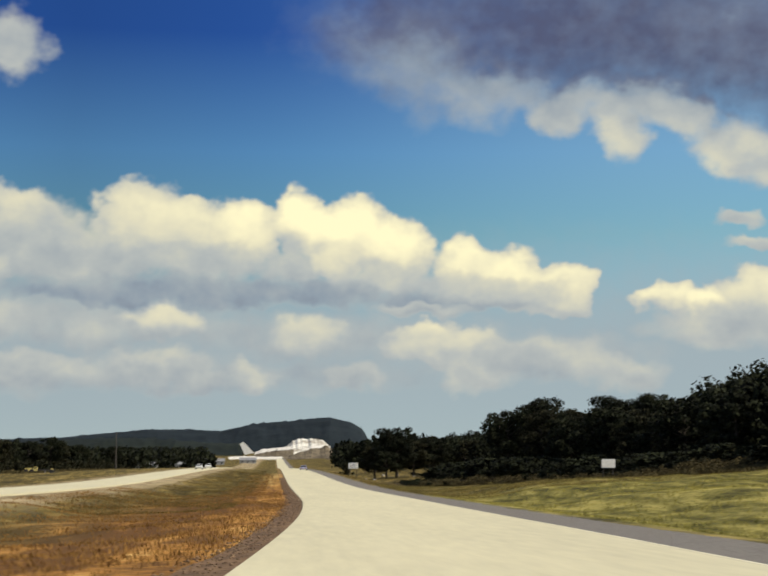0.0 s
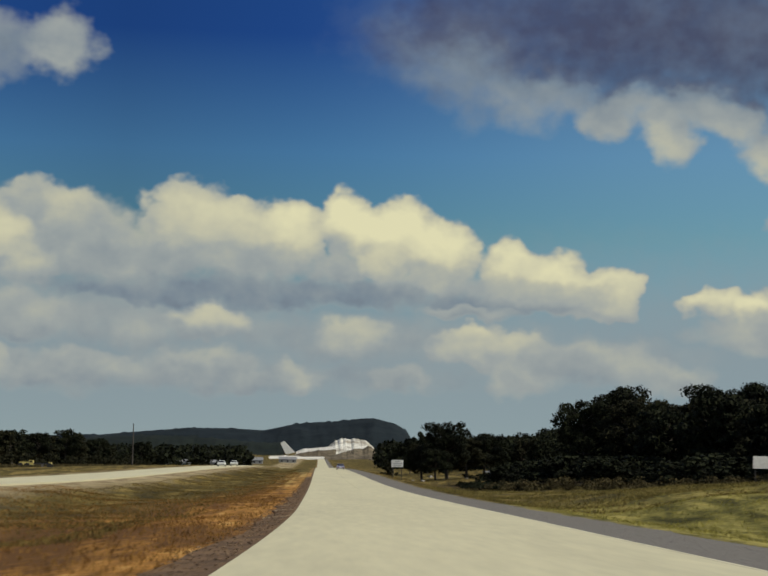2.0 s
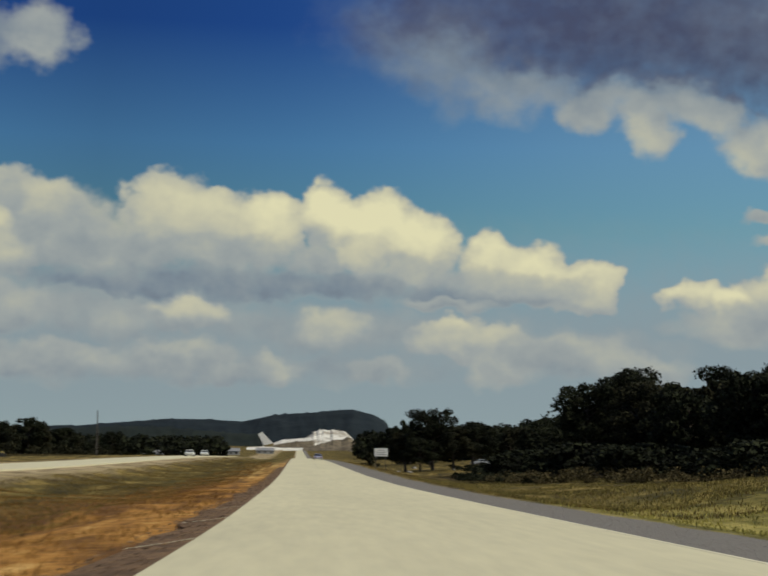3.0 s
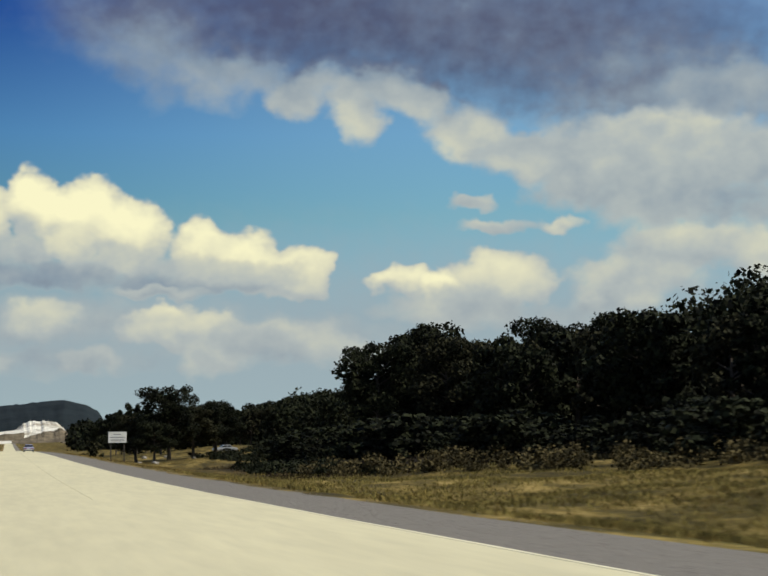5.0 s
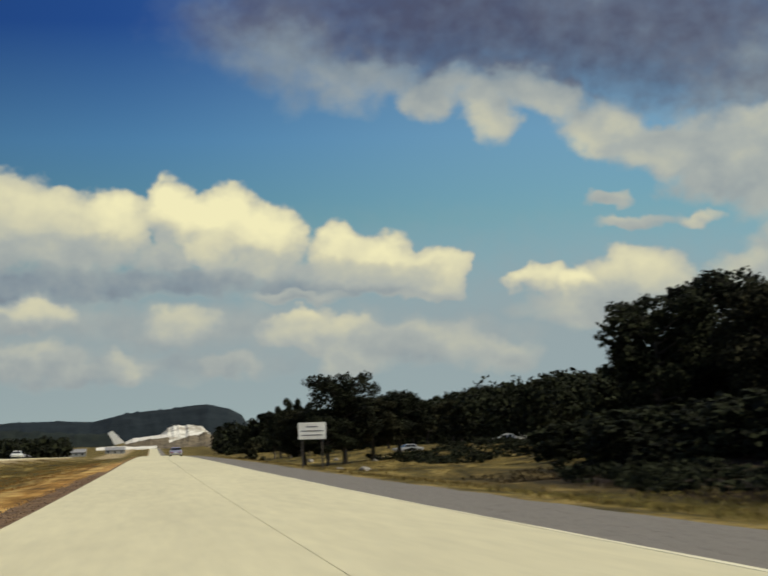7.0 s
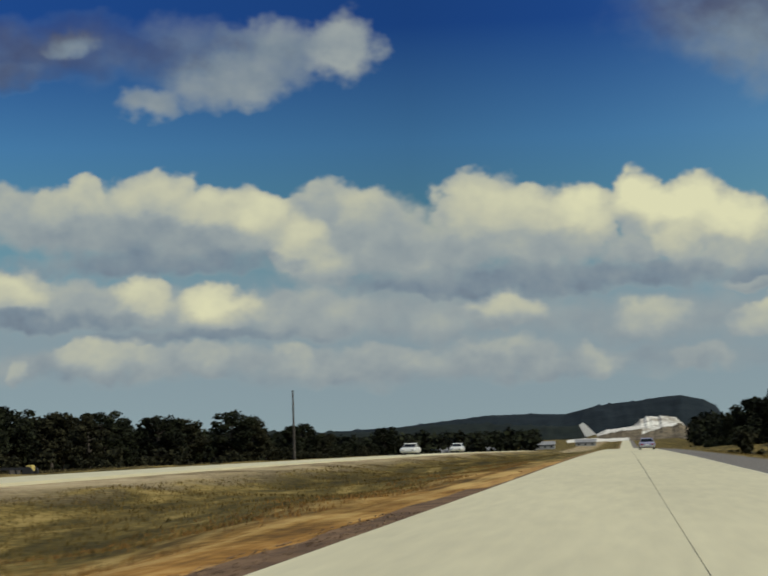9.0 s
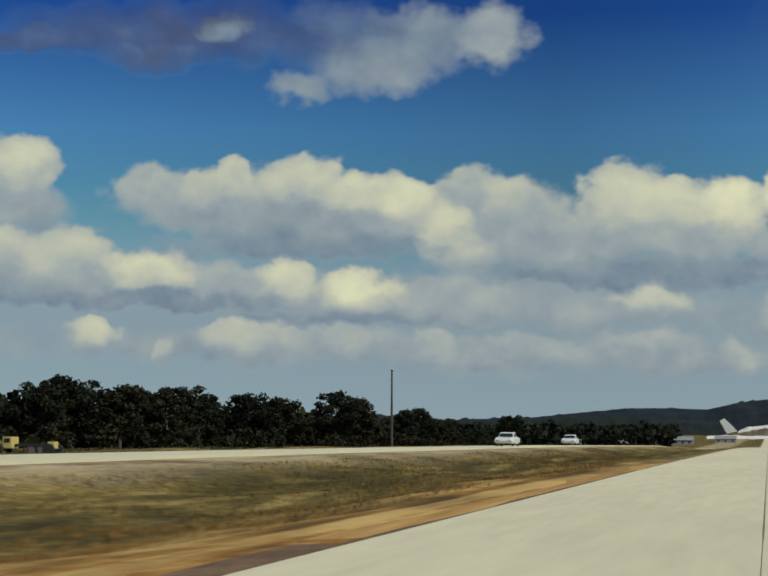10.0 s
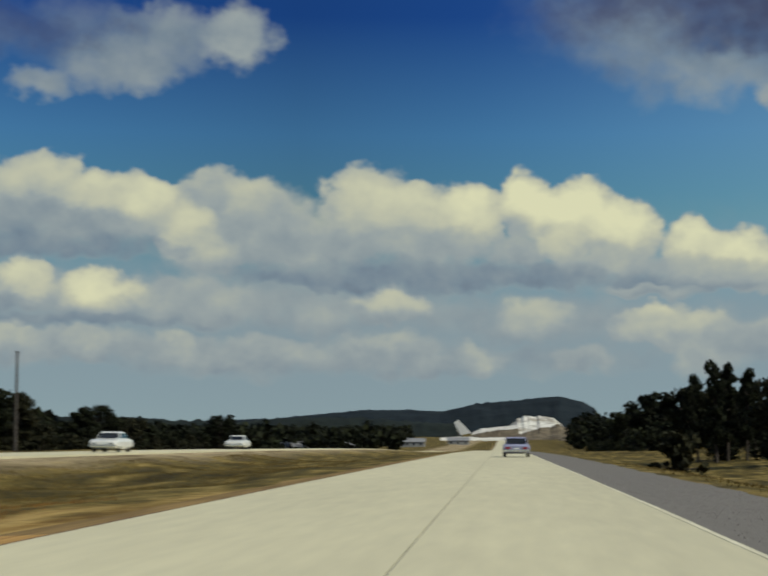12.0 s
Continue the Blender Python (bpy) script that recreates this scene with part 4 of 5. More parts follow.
wood("brush", "olive-brown feathery brush along the foot of the wood", scrub, 130, brush, 27, 0.06)
# near-black scrub added in the hollow to stand for shadow beneath the trees
scrub = []
for i in range(90):
    x, s = rng.uniform(30, 49), rng.uniform(355, 436)
    scrub.append((x, s, place(x, s), rng.uniform(0.5, 1.1), rng.uniform(1.0, 2.4)))
wood("scrub", "low dark scrub added in the hollow for the shadow beneath the trees", scrub, 130, leaf_mats[0], 28, 0.12)
scrub = []
for i in range(34):
    x, s = rng.uniform(27, 46), rng.uniform(520, 640)
    scrub.append((x, s, place(x, s), rng.uniform(2.5, 4.5), rng.uniform(2, 3.4)))
for i in range(36):
    x, s = 23 + i * 0.25 + rng.uniform(0, 12), 590 + i * 12
    scrub.append((x, s, place(x, s), rng.uniform(3, 5), rng.uniform(2.2, 3.6)))
wood("scrub", "dark scrub filling the foot of the roadside trees", scrub, 240, leaf_mats[0], 25, 0.25)
scrub = []
for i in range(44):
    x, s = -74 - rng.uniform(0, 8), 390 + i * 9 + rng.uniform(-4, 4)
    scrub.append((x, s, place(x, s), rng.uniform(1.6, 3.4), rng.uniform(1.8, 3.2)))
wood("scrub", "dark scrub at the foot of the tree belt", scrub, 240, leaf_mats[1], 26, 0.22)
HILLSIDE = "dense dark woodland covering the rising ground"
near, spots = [], []
for i in range(230):
    x, s = rng.uniform(61, 110), rng.uniform(90, 345)
    near.append((x, s, place(x, s), rng.uniform(7, 10.3), rng.uniform(3.5, 5.5)))
for i in range(300):
    x, s = rng.uniform(58, 125), rng.uniform(385, 640)
    near.append((x, s, place(x, s), rng.uniform(7, 11), rng.uniform(3.5, 5.5)))
for i in range(1350):
    x, s = rng.uniform(100, 330), rng.uniform(90, 1500)
    if x < 190 and s < 460:
        near.append((x, s, place(x, s), rng.uniform(7, 10.5), rng.uniform(4, 6)))
    else:
        spots.append((x, s, place(x, s), rng.uniform(8, 13), rng.uniform(4, 6.5)))
for i in range(200):
    x, s = rng.uniform(62, 110), rng.uniform(640, 1500)
    spots.append((x, s, place(x, s), rng.uniform(8, 12), rng.uniform(4, 6.5)))
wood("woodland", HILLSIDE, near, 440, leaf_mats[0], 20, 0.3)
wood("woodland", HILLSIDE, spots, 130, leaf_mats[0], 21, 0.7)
spots = []
for i in range(700):
    x, s = -rng.uniform(100, 460), rng.uniform(420, 1500)
    spots.append((x, s, place(x, s), rng.uniform(6, 9), rng.uniform(4, 6)))
for i in range(300):
    s = rng.uniform(900, 1800)
    x = 0.042 * (s - 100) + rng.uniform(0, 70)
    spots.append((x, s, place(x, s), rng.uniform(8, 12), rng.uniform(4, 6.5)))
for i in range(150):
    s = rng.uniform(1050, 1500)
    x = 0.036 * (s - 180) + rng.uniform(0, 75)
    spots.append((x, s, place(x, s), rng.uniform(12, 17), rng.uniform(5, 7.5)))
for i in range(520):
    s = rng.uniform(820, 2000)
    x = -0.045 * (s - 60) - rng.uniform(0, 400)
    spots.append((x, s, place(x, s), rng.uniform(7, 10) + (s - 800) * 0.004, rng.uniform(5, 8)))
for i in range(340):
    x, s = -rng.uniform(98, 150), rng.uniform(400, 900)
    spots.append((x, s, place(x, s), rng.uniform(6, 8.8), rng.uniform(4, 6)))
wood("woodland", "dark woods across the valley floor", spots, 110, leaf_mats[0], 22, 0.9)


# ---------------------------------------------------------------- far hills
def hill(name, label, az0, az1, dist, deep, crest, mat, seed):
    """A wooded ridge far off: its crest's height over the angles that it spans, with treetops for an edge."""
    g = np.random.default_rng(seed)
    az = np.arange(az0, az1, 0.06)
    k = np.linspace(0, 1, 14)
    tops = np.array([crest(a) for a in az])
    tips = np.convolve(g.normal(0, 2.6, len(az)), np.hanning(5) / 2, "same")
    v, f = [], []
    for a, t, tip in zip(az, tops, tips):
        for q in k:
            d = dist + deep * q
            z = -10 + (t + 10) * math.sin(q * 1.5708) ** 0.8 + 6 * noise.fractal(Vector((a * 1.3, q * 5, seed)), 0.8, 2.0, 4) * math.sin(q * 3.1416) + tip * (q > 0.95)
            v.append((d * math.sin(radians(a)), d * math.cos(radians(a)), z))
    w = len(k)
    f = [(i * w + j, (i + 1) * w + j, (i + 1) * w + j + 1, i * w + j + 1) for i in range(len(az) - 1) for j in range(w - 1)]
    return tagged(new(name, mesh_of(name, v, f, mat, True)), label, "hill", kind="structure")


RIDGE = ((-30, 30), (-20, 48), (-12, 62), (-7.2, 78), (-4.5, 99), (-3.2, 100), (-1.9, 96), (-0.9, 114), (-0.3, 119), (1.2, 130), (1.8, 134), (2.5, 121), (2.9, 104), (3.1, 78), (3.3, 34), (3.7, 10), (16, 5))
hill("backdrop", "long wooded hill in the distance with haze painted into its colour", -30, 16, 3600, 900, lambda a: float(np.interp(a, [k[0] for k in RIDGE], [k[1] for k in RIDGE])), hill_mat, 31)
hill("backdrop", "lower dark wooded rise before the hill", -30, -1.2, 2300, 500, lambda a: 44 + 4 * math.sin(a * 0.9), woods_mat, 32)


# ---------------------------------------------------------------- quarry and works in the distance
def at_angle(az, dist):
    return dist * math.sin(radians(az)), dist * math.cos(radians(az))


def bank(name, label, az0, az1, dist, deep, crest, foot, mat, seed):
    """A bare pale bank: crest and foot as heights over the angles that it spans, with sloping benches and gullies."""
    g = np.random.default_rng(seed)
    n, m = int((az1 - az0) * 40) + 8, 22
    v = []
    for i in range(n):
        a = az0 + (az1 - az0) * i / (n - 1)
        x, y = at_angle(a, dist)
        top, low_ = crest(a) + (0.13 * (crest(a) - foot(a))) * noise.fractal(Vector((a * 4.0, seed, 0)), 0.8, 2.0, 4), foot(a)
        top = max(top, low_ + 0.3)
        for j in range(m):
            w = j / (m - 1)
            rise_ = w + 0.07 * noise.fractal(Vector((a * 2.0 + w * 1.5, w * 3.0, seed * 3.7)), 1.0, 2.0, 4) * math.sin(w * 3.1416)
            bench = math.floor(rise_ * 5 + a * 0.8) / 5 - a * 0.16
            v.append((x + g.normal(0, 0.5), y + deep * w, low_ - 1.5 * (j == 0) + (top - low_) * max(0.0, min(1.0, rise_ * 0.9 + bench * 0.1))))
    f = [(i * m + j, (i + 1) * m + j, (i + 1) * m + j + 1, i * m + j + 1) for i in range(n - 1) for j in range(m - 1)]
    return tagged(new(name, mesh_of(name, v, f, mat)), label, "quarry", kind="structure")


def knots(*pairs):
    return lambda a: float(np.interp(a, [p[0] for p in pairs], [p[1] for p in pairs]))


bank("quarry_bank", "bare pale quarried hillside cut in benches", 0.1, 1.95, 1950, 110, knots((0.1, 19), (0.25, 26), (0.45, 33), (0.65, 35.5), (1.0, 35), (1.35, 36), (1.6, 33), (1.8, 27), (1.88, 20), (1.95, 12)),
     knots((0.1, 13), (1.0, 12), (1.6, 17), (1.95, 10)), rock_mat, 3)
bank("quarry_bank", "brown overburden heaped below the pale cut", 0.0, 1.9, 1900, 40, knots((0.0, 10), (0.3, 13), (0.7, 18), (1.2, 22), (1.6, 25), (1.9, 22)), knots((0, 6), (1.6, 7)), spoil_mat, 7)
bank("quarry_bank", "tan slope below the haul road", -0.95, 0.5, 1935, 24, knots((-0.95, 14.5), (-0.6, 17), (-0.3, 19), (0.5, 21.5)), knots((-0.95, 6), (0.5, 6)), spoil_mat, 8)
bank("quarry_bank", "white haul road cut curving up to the quarry", -0.85, 0.45, 1960, 40, knots((-0.85, 18), (-0.6, 22), (-0.2, 23), (0.2, 24.5), (0.45, 26)), knots((-0.85, 15.5), (-0.3, 18.5), (0.45, 21)), white_rock, 4)
bank("quarry_bank", "long low white cut beside the far road", -1.75, 0.1, 1880, 30, knots((-1.75, 12), (-1.2, 13), (-0.5, 12), (0.1, 12.5)), knots((-1.75, 10), (0.1, 10)), white_rock, 6)
bank("quarry_bank", "low bare bank of pale spoil", 1.5, 2.9, 1780, 40, knots((1.5, 8), (1.9, 14), (2.4, 15), (2.9, 9)), knots((1.5, 5), (2.9, 5)), spoil_mat, 5)


def conveyor(az, dist, foot):
    """A white inclined gallery on trestles."""
    root = tagged(new("conveyor"), "white inclined conveyor gallery of a quarry works", "conveyor")
    x, y = at_angle(az, dist)
    root.location = (x, y, foot)
    bm = bmesh.new()
    a = [(-9, 0, 14.5), (-4.5, 0, 17), (8, 0, 4.5), (-2.5, 0, 2)]
    lo = [bm.verts.new((p[0], -2.5, p[2])) for p in a]
    hi = [bm.verts.new((p[0], 2.5, p[2])) for p in a]
    bm.faces.new(lo)
    bm.faces.new(hi[::-1])
    for i in range(4):
        bm.faces.new((lo[i], hi[i], hi[(i + 1) % 4], lo[(i + 1) % 4]))
    part("gallery", bm, white_paint, root)
    for px, top in ((-5.0, 11.5), (-1.5, 7.5)):
        part("trestle", box(px - 0.4, px + 0.4, -2, 2, -8, top, 0.05), timber, root)
    return root


conveyor(-1.1, 1950, 12.5)


def shed(x, s, wide, deep, high, mat, label):
    """A low building with walls, a gabled roof and dark openings."""
    root = tagged(new("shed"), label, "building")
    root.location = (x, s, place(x, s) - 0.2)
    part("wall", box(-wide / 2, wide / 2, -deep / 2, deep / 2, 0, high, 0.03), mat, root)
    bm = bmesh.new()
    rise = 0.28 * deep
    prof = [(-deep / 2 - 0.4, high + 0.005), (0, high + rise), (deep / 2 + 0.4, high + 0.005)]
    lo = [bm.verts.new((-wide / 2 - 0.4, p[0], p[1])) for p in prof]
    hi = [bm.verts.new((wide / 2 + 0.4, p[0], p[1])) for p in prof]
    bm.faces.new(lo)
    bm.faces.new(hi[::-1])
    for i in range(3):
        bm.faces.new((lo[i], lo[(i + 1) % 3], hi[(i + 1) % 3], hi[i]))
    part("roof", bm, roof_mat, root)
    n = max(1, int(wide // 4))
    for i in range(n):
        cx = -wide / 2 + (i + 0.5) * wide / n
        part("window", box(cx - 0.6, cx + 0.6, -deep / 2 - 0.04, -deep / 2 - 0.003, high * 0.35, high * 0.75), dark_glass, root)
    return root


roof_mat = material("pale_sheet_roof", (0.27, 0.27, 0.27), (0.2, 0.2, 0.205), 0.5, 0.3, 2.0, 0.1)
grey_wall = material("grey_wall", (0.28, 0.28, 0.265), (0.2, 0.2, 0.19), 0.8, 0.3, 2.0, 0.1)
shed(-78, 950, 13, 7, 2.8, grey_wall, "long low grey shed with pale roof across the valley")
shed(-70, 1120, 8, 6, 2.6, grey_wall, "small grey building with pale roof across the valley")
shed(-52, 1290, 16, 8, 3.0, grey_wall, "long pale grey works building near the quarry")
shed(-28, 1420, 14, 8, 3.0, grey_wall, "long grey works building near the quarry")


# ---------------------------------------------------------------- vehicles
def car_paint(name, col):
    m = material(name, col, tuple(c * 0.8 for c in col), 0.3, 1.0, 8.0, 0)
    m.node_tree.nodes["Principled BSDF"].inputs["Coat Weight"].default_value = 0.5
    return m


def loft(rows_):
    """A closed skin through cross-sections, each a loop of points."""
    bm = bmesh.new()
    rings = [[bm.verts.new(p) for p in r] for r in rows_]
    n = len(rings[0])
    for a, b in zip(rings, rings[1:]):
        for i in range(n):
            bm.faces.new((a[i], a[(i + 1) % n], b[(i + 1) % n], b[i]))
    bm.faces.new(rings[0][::-1])
    bm.faces.new(rings[-1])
    bmesh.ops.recalc_face_normals(bm, faces=bm.faces[:])
    return bm


def section(y, half, z0, z1, tuck=0.9, crown=0.03):
    """A rounded cross-section of a body at y: belly, flank and top."""
    return [(-half * tuck, y, z0), (-half, y, z0 + 0.16), (-half * 1.0, y, z0 + (z1 - z0) * 0.7), (-half * 0.93, y, z1), (0, y, z1 + crown),
            (half * 0.93, y, z1), (half * 1.0, y, z0 + (z1 - z0) * 0.7), (half, y, z0 + 0.16), (half * tuck, y, z0), (0, y, z0)]


def cylinder(x, y, z, r, wide, n=20, bevel=0.03):
    bm = bmesh.new()
    bmesh.ops.create_cone(bm, cap_ends=True, segments=n, radius1=r, radius2=r, depth=wide, matrix=pose(x, y, z, 0, 90, 0))
    bmesh.ops.bevel(bm, geom=[e for e in bm.edges if len(e.link_faces) == 2 and any(len(f.verts) > 4 for f in e.link_faces)], offset=bevel, segments=2, affect="EDGES")
    return bm


def sedan(x, s, z, turn, paint, label, long=4.9, wide=1.85):
    """A long low saloon with its nose towards +y: body, cabin, glass, bumpers, lamps and wheels."""
    root = tagged(new("car"), label, "car")
    root.matrix_basis = pose(x, s, z, 0, 0, turn)
    L, W = long / 2, wide / 2
    body = [section(-L, W * 0.9, 0.42, 0.72), section(-L + 0.12, W * 0.97, 0.32, 0.84), section(-L + 0.9, W, 0.24, 0.88), section(-0.4, W, 0.22, 0.90),
            section(0.9, W, 0.22, 0.89), section(L - 0.8, W * 0.99, 0.24, 0.84), section(L - 0.1, W * 0.95, 0.32, 0.76), section(L, W * 0.88, 0.42, 0.66)]
    b = part("body", loft(body), paint, root)
    cab = [[(-W * 0.84, -1.55, 0.87), (W * 0.84, -1.55, 0.87), (W * 0.84, 1.0, 0.88), (-W * 0.84, 1.0, 0.88)],
           [(-W * 0.70, -1.0, 1.30), (W * 0.70, -1.0, 1.30), (W * 0.70, 0.35, 1.30), (-W * 0.70, 0.35, 1.30)],
           [(-W * 0.66, -0.9, 1.37), (W * 0.66, -0.9, 1.37), (W * 0.66, 0.22, 1.37), (-W * 0.66, 0.22, 1.37)]]
    part("cabin", loft(cab), paint, root)
    # glass a little proud of the cabin's sloping sides
    for name, p in (("rear_window", [(-0.70, -1.535, 0.93), (0.70, -1.535, 0.93), (0.60, -1.075, 1.265), (-0.60, -1.075, 1.265)]),
                    ("windscreen", [(0.70, 0.95, 0.94), (-0.70, 0.95, 0.94), (-0.60, 0.43, 1.265), (0.60, 0.43, 1.265)])):
        off = -0.02 if name == "rear_window" else 0.02
        bm = bmesh.new()
        front = [bm.verts.new((q[0] * W / 0.925, q[1] + off, q[2] + 0.012)) for q in p]
        behind = [bm.verts.new((q[0] * W / 0.925, q[1], q[2])) for q in p]
        bm.faces.new(front)
        bm.faces.new(behind[::-1])
        for i in range(4):
            bm.faces.new((front[i], behind[i], behind[(i + 1) % 4], front[(i + 1) % 4]))
        bmesh.ops.recalc_face_normals(bm, faces=bm.faces[:])
        part(name, bm, dark_glass, root, "dark glass")
    for sx in (-1, 1):
        for y0, y1, t0, t1 in ((-1.28, -0.38, -0.93, -0.36), (-0.30, 0.78, -0.30, 0.27)):
            bm = bmesh.new()
            p = [(W * 0.838, y0, 0.93), (W * 0.838, y1, 0.93), (W * 0.715, t1, 1.27), (W * 0.715, t0, 1.27)]
            front = [bm.verts.new((sx * (q[0] + 0.012), q[1], q[2])) for q in p]
            behind = [bm.verts.new((sx * (q[0] - 0.01), q[1], q[2])) for q in p]
            bm.faces.new(front)
            bm.faces.new(behind[::-1])
            for i in range(4):
                bm.faces.new((front[i], behind[i], behind[(i + 1) % 4], front[(i + 1) % 4]))
            bmesh.ops.recalc_face_normals(bm, faces=bm.faces[:])
            part("side_window", bm, dark_glass, root, "dark glass")
        part("tail_lamp", box(sx * W * 0.62 - 0.16, sx * W * 0.62 + 0.16, -L - 0.035, -L + 0.08, 0.54, 0.68, 0.015), tail_red, root, "red tail lamp lens")
        part("headlight", box(sx * W * 0.62 - 0.15, sx * W * 0.62 + 0.15, L - 0.08, L + 0.03, 0.50, 0.62, 0.015), chrome, root, "round glass headlight")
        for wy in (-1.42, 1.5):
            tyre = part("wheel", cylinder(sx * (W - 0.13), wy, 0.33, 0.33, 0.2), rubber, root, "black tyre on steel rim")
            part("rim", cylinder(sx * (W - 0.05), wy, 0.33, 0.19, 0.08, bevel=0.015), chrome, tyre)
    part("bumper", box(-W * 0.97, W * 0.97, -L - 0.10, -L + 0.05, 0.36, 0.50, 0.035), chrome, root, "chrome bumper")
    part("bumper", box(-W * 0.97, W * 0.97, L - 0.05, L + 0.10, 0.36, 0.50, 0.035), chrome, root, "chrome bumper")
    part("plate", box(-0.17, 0.17, -L - 0.112, -L - 0.09, 0.53, 0.63), white_paint, root, "blank pale plate")
    return root


lilac = car_paint("lilac_blue_paint", (0.30, 0.31, 0.45))
white_car = car_paint("white_car_paint", (0.78, 0.78, 0.74))
grey_car = car_paint("grey_car_paint", (0.32, 0.33, 0.35))
yellow = car_paint("yellow_machine_paint", (0.62, 0.50, 0.16))
sedan(2.15, 440, float(road_z(440)), 0, lilac, "pale lilac-blue saloon car driving on the concrete carriageway")
sedan(-24.8, 434, float(road_z(434)) + 0.28, 180, white_car, "white saloon car on the opposite carriageway", 5.2)
sedan(-24.6, 486, float(road_z(486)) + 0.28, 180, white_car, "white saloon car on the opposite carriageway", 5.0)
sedan(63, 480, place(63, 480), 75, white_car, "white car parked under the trees off the road", 4.8)
sedan(52.5, 441, place(52.5, 441), 80, white_car, "white car parked on the grass before the woods", 4.6)
sedan(38, 446, place(38, 446), 95, grey_car, "grey car parked on the grass before the woods", 4.6)


def grader(x, s):
    """A yellow road machine with cab, engine box and blade frame."""
    root = tagged(new("road_machine"), "yellow road-building machine parked beside the opposite carriageway", "road machine")
    root.matrix_basis = pose(x, s, place(x, s), 0, 0, -90)
    part("engine_box", box(-0.6, 0.6, -3.2, -1.2, 0.6, 1.25, 0.06), yellow, root)
    cabn = part("cab", box(-0.7, 0.7, -1.15, -0.3, 0.6, 1.6, 0.06), yellow, root)
    part("cab_window", box(-0.715, 0.715, -1.0, -0.45, 1.1, 1.45), dark_glass, cabn, "dark glass")
    part("frame", box(-0.18, 0.18, -0.3, 2.9, 0.75, 1.0, 0.03), black_paint, root, "long dark frame")
    part("nose", box(-0.5, 0.5, 2.8, 3.4, 0.6, 1.2, 0.05), yellow, root)
    part("blade", box(-1.4, 1.4, 1.4, 1.55, 0.15, 0.75, 0.02), timber, root)
    for wx in (-0.85, 0.85):
        for wy in (-2.8, -1.5, 3.1):
            part("wheel", cylinder(wx, wy, 0.52, 0.52, 0.34), rubber, root, "black ribbed tyre")
    return root


grader(-61, 400)


# ---------------------------------------------------------------- signs, poles and small things
def board_sign(x, s, wide, z0, z1, turn, label, lines, post=0.07):
    """A painted board on two posts; its lettering too small to read stands as bars."""
    root = tagged(new("road_sign"), label, "sign")
    root.matrix_basis = pose(x, s, place(x, s), 0, 0, turn)
    b = part("board", box(-wide / 2, wide / 2, -0.03, 0.03, z0, z1, 0.012), white_paint, root)
    for sx in (-1, 1):
        part("post", box(sx * wide * 0.36 - post, sx * wide * 0.36 + post, 0.031, 0.17, -0.4, z1 - 0.1, 0.01), timber, root)
    hgt = z1 - z0
    for i, share in enumerate(lines):
        zc = z1 - hgt * (i + 1) / (len(lines) + 1)
        part("lettering", box(-wide * share / 2, wide * share / 2, -0.042, -0.032, zc - hgt * 0.028, zc + hgt * 0.028), letter_mat, b, "dark line of lettering")
    return root


board_sign(8.1, 288, 1.65, 1.72, 2.72, -4, "white roadside board with dark lines of lettering on two posts", (0.42, 0.8, 0.74), 0.05)
board_sign(30.8, 180, 1.5, 1.25, 2.2, 0, "plain white board on posts before the dark wood", (), 0.035)


def pole(x, s, high, label):
    root = tagged(new("utility_pole"), label, "pole")
    root.location = (x, s, place(x, s) - 0.3)
    bm = bmesh.new()
    bmesh.ops.create_cone(bm, cap_ends=True, segments=12, radius1=0.22, radius2=0.12, depth=high, matrix=Matrix.Translation((0, 0, high / 2)))
    part("mast", bm, timber, root)
    part("cap", box(-0.17, 0.17, -0.17, 0.17, high, high + 0.12, 0.02), timber, root)
    return root


pole(-53, 507, 11.4, "tall bare dark mast standing before the far tree belt")


def stone(seed, r, mat):
    g = random.Random(seed)
    bm = bmesh.new()
    bmesh.ops.create_icosphere(bm, subdivisions=2, radius=r)
    for v in bm.verts:
        v.co *= 1 + g.uniform(-0.22, 0.22)
        v.co.z *= 0.7
    me = bpy.data.meshes.new("rock")
    bm.to_mesh(me)
    bm.free()
    me.materials.append(mat)
    return new("rock", me)


for i, (x, s, r) in enumerate(((36, 236, 0.28), (40.5, 228, 0.22), (43, 240, 0.25), (12.2, 296, 0.35), (11.0, 300, 0.28), (25, 470, 0.5), (28.5, 462, 0.4), (33, 440, 0.45), (30, 425, 0.35))):
    o = stone(i, r, boulder_mat)
    o.location = (x, s, place(x, s) + r * 0.35)
    tagged(o, "pale weathered boulder lying in the grass", "rock", "pale boulders")


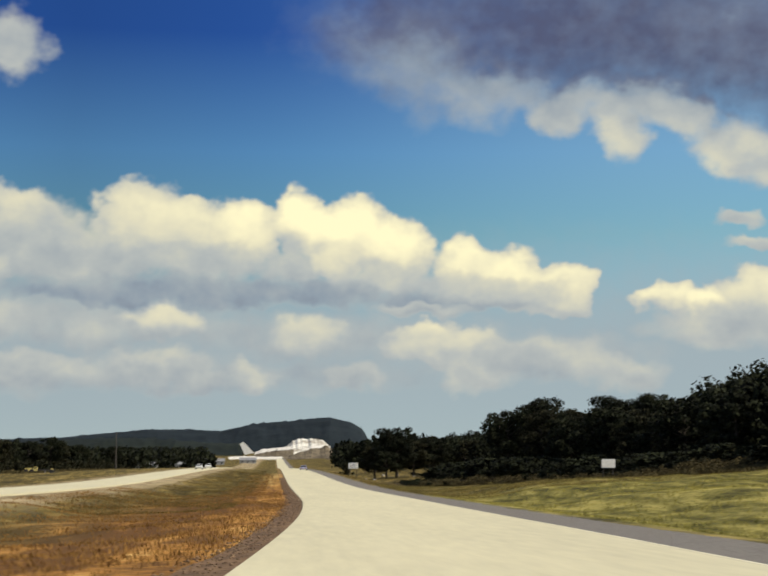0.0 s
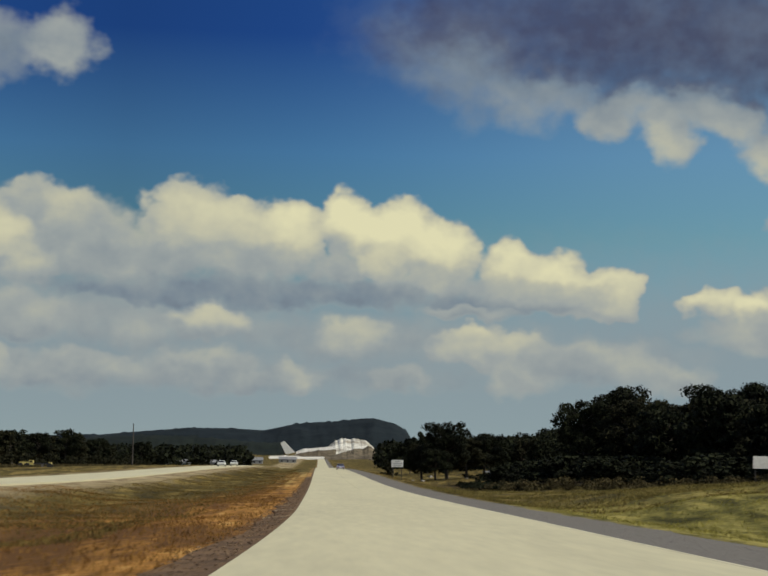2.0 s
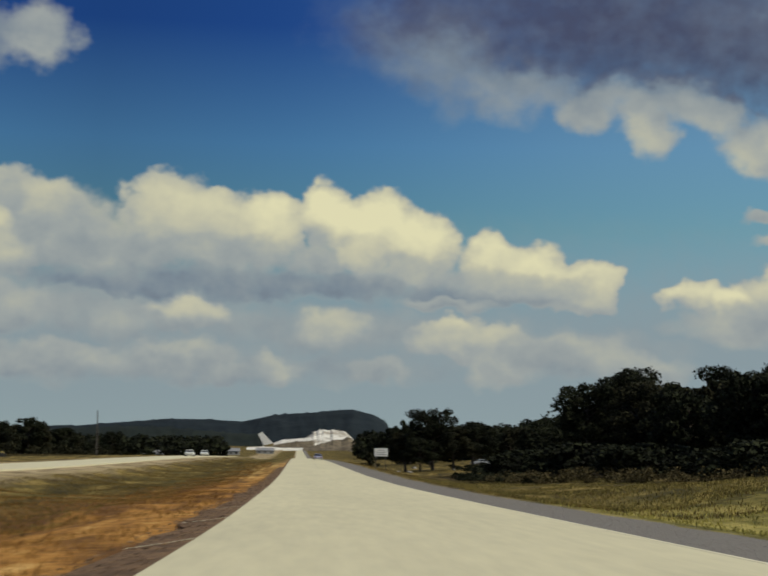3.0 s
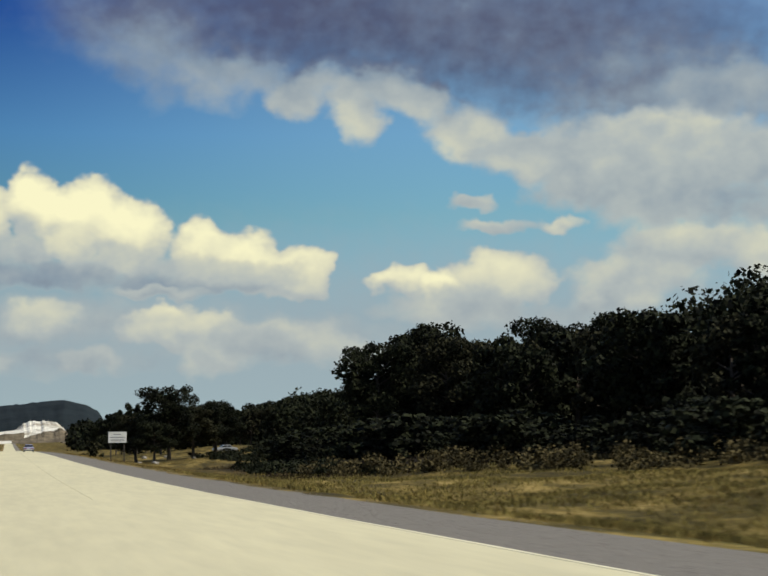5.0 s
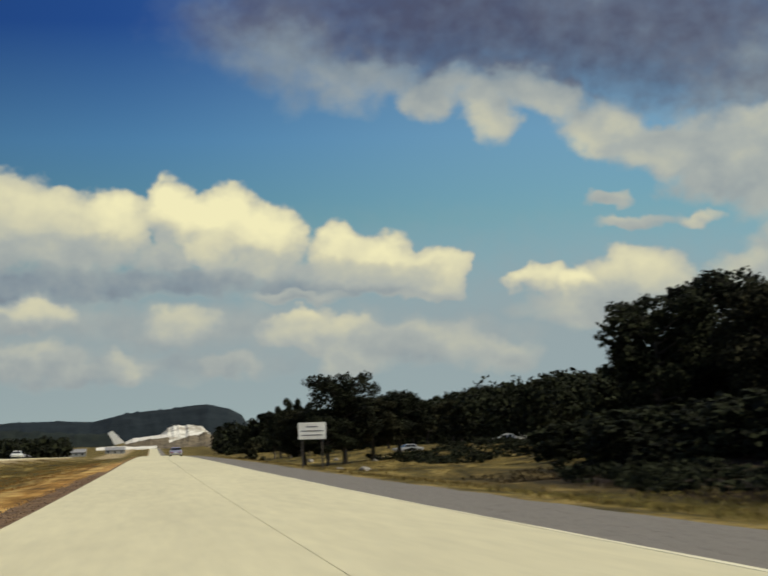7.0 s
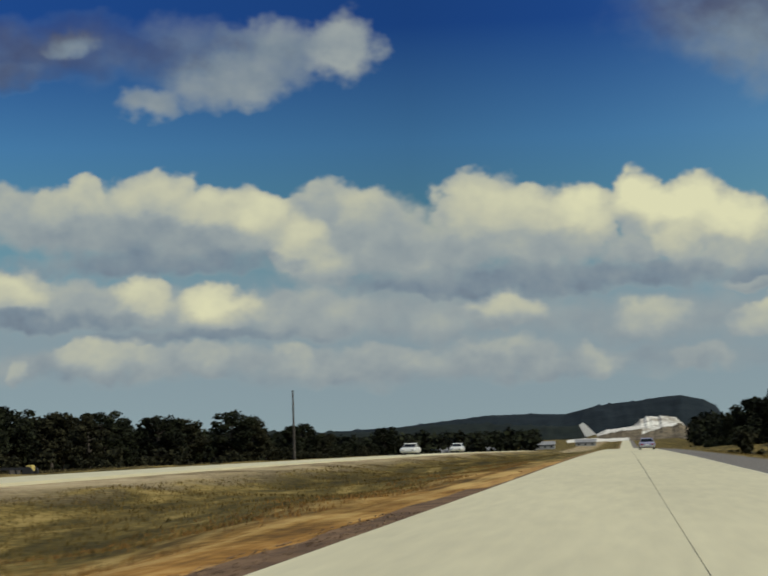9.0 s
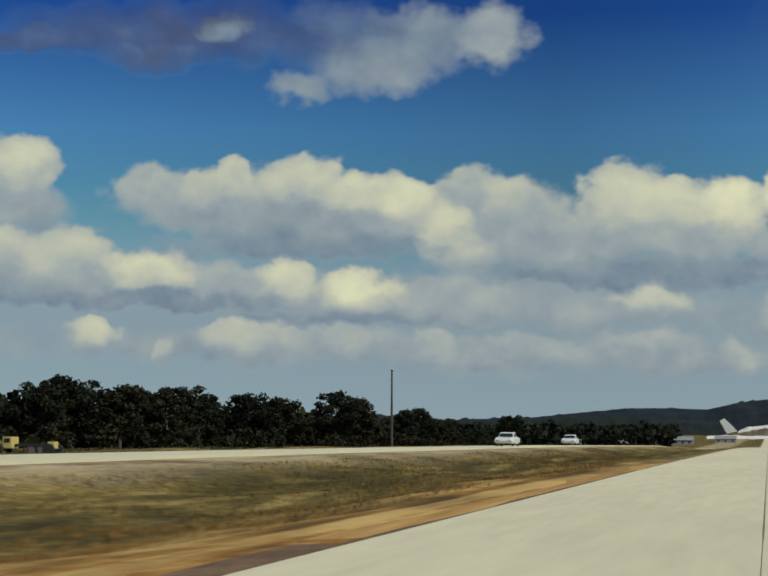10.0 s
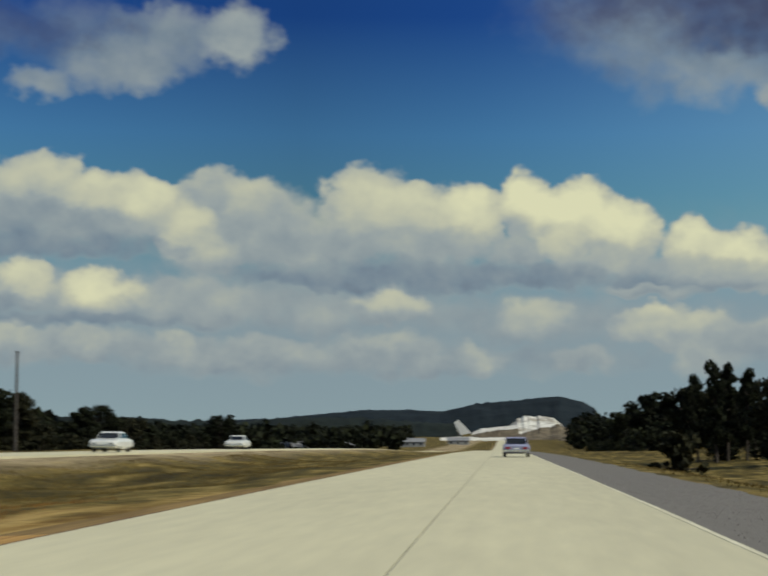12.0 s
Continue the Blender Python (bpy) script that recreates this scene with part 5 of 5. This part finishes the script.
# ---------------------------------------------------------------- grass
def tufts(name, label, n, x0, x1, s0, s1, mat, seed, tall):
    """Countless grass tufts standing on the land."""
    g = np.random.default_rng(seed)
    x = g.uniform(x0, x1, n)
    s = s0 + (s1 - s0) * g.uniform(0, 1, n) ** 1.35
    clump = np.sin(x * 0.7 + s * 0.13) + np.sin(s * 0.41 - x * 0.23) + g.normal(0, 0.8, n)
    keep = (clump > -0.9) & ((mat is not straw) | (x < 11.5 + 1.6 * clump) | (s < 200) | (s > 325))
    x, s = x[keep], s[keep]
    z = land(x, s)
    n = len(x)
    out = []
    for k in range(3):
        ang = g.uniform(0, np.pi, n)
        h = tall * g.uniform(0.5, 1.5, n)
        w = h * g.uniform(0.10, 0.25, n)
        lean = g.normal(0, 0.35, (n, 2)) * h[:, None]
        ox, oy = g.normal(0, 0.06, n), g.normal(0, 0.06, n)
        cx, cy = np.cos(ang) * w, np.sin(ang) * w
        a = np.stack([x + ox - cx, s + oy - cy, z - 0.03], 1)
        b = np.stack([x + ox + cx, s + oy + cy, z - 0.03], 1)
        c = np.stack([x + ox + cx * 0.4 + lean[:, 0], s + oy + cy * 0.4 + lean[:, 1], z + h], 1)
        d = np.stack([x + ox - cx * 0.4 + lean[:, 0], s + oy - cy * 0.4 + lean[:, 1], z + h], 1)
        out.append(np.stack([a, b, c, d], 1))
    return tagged(new(name, quads(name, np.concatenate(out), mat)), label, "grass", kind="stuff")


tufts("brush", "tall brown brush and dry weeds under the wood's edge", 22000, 30, 44, 140, 340, brush, 44, 0.26)
tufts("brush", "tall brown brush and dry weeds before the tree belt", 16000, -80, -60, 380, 760, brush, 45, 0.3)
# these tufts carry the wood's shade in their colour
tufts("brush", "brown weeds and litter on the grass bank, darkened by painted tree shade", 9000, 13.0, 33, 224, 268, shaded_weeds_mat, 46, 0.1)
tufts("grass", "rough yellow-green grass on the verge", 36000, 7.6, 42, 12, 150, straw_pale, 41, 0.075)
tufts("grass", "tufted olive-yellow grass before the scrub", 30000, 7.8, 26, 148, 236, olive_straw, 49, 0.085)
tufts("grass", "rough dry olive-brown verge grass", 44000, 7.6, 42, 135, 430, straw, 47, 0.075)
tufts("grass", "dry grass of the median between the carriageways", 50000, -18.3, -7.5, 90, 460, straw, 42, 0.065)
tufts("grass", "rusty orange-brown dry grass of the median", 34000, -20.5, -4.8, 12, 165, rust_straw, 48, 0.06)
tufts("grass", "rusty dry grass beside the gravel", 14000, -10.5, -6.3, 140, 360, rust_straw, 43, 0.055)


# ---------------------------------------------------------------- loose stones
def pebbles(name, label, n, x0, x1, s0, s1, mat, seed, big, lift):
    """Loose stones too many to count, each an uneven eight-sided lump."""
    g = np.random.default_rng(seed)
    d, s = g.uniform(x0, x1, n), s0 + (s1 - s0) * g.uniform(0, 1, n) ** 1.2
    x = d + road_x(s)
    z = road_z(s) + lift(d)
    r = big * g.uniform(0.4, 1.0, n) ** 1.5
    tips = np.array([(1, 0, 0), (0, 1, 0), (-1, 0, 0), (0, -1, 0), (0, 0, 0.45), (0, 0, -0.5)], float)
    turn = g.uniform(0, 6.28, n)
    c, q = np.cos(turn), np.sin(turn)
    p = tips[None] * (r[:, None, None] * g.uniform(0.7, 1.3, (n, 6, 1)))
    v = np.stack([p[..., 0] * c[:, None] - p[..., 1] * q[:, None] + x[:, None], p[..., 0] * q[:, None] + p[..., 1] * c[:, None] + s[:, None], p[..., 2] + z[:, None]], -1)
    tri = np.array([(0, 1, 4), (1, 2, 4), (2, 3, 4), (3, 0, 4), (1, 0, 5), (2, 1, 5), (3, 2, 5), (0, 3, 5)])
    f = (tri[None] + 6 * np.arange(n)[:, None, None]).reshape(-1, 3)
    me = bpy.data.meshes.new(name)
    me.vertices.add(n * 6)
    me.vertices.foreach_set("co", v.reshape(-1).astype(np.float32))
    me.loops.add(len(f) * 3)
    me.loops.foreach_set("vertex_index", f.reshape(-1).astype(np.int32))
    me.polygons.add(len(f))
    me.polygons.foreach_set("loop_start", np.arange(0, len(f) * 3, 3, dtype=np.int32))
    me.materials.append(mat)
    me.update(calc_edges=True)
    return tagged(new(name, me), label, "gravel", kind="stuff")


brown_stone = material("brown_stone", (0.27, 0.18, 0.11), (0.09, 0.06, 0.04), 0.9, 2.0, 9.0, 0, island=0.9, spread=0.9, shine=0.15)
stone_mat = material("loose_stone", (0.31, 0.28, 0.27), (0.18, 0.16, 0.155), 0.9, 2.0, 9.0, 0, island=0.9, spread=0.9, shine=0.15)
pebbles("gravel", "loose grey stones on the gravel shoulder", 24000, 3.9, 7.4, 12, 380, stone_mat, 51, 0.017, lambda d: -0.02 - 0.045 * (d - 3.66))
pebbles("gravel", "loose stones on the narrow brown shoulder", 4200, -4.7, -3.8, 12, 272, brown_stone, 52, 0.04, lambda d: -0.02 + 0.05 * (d + 3.66))
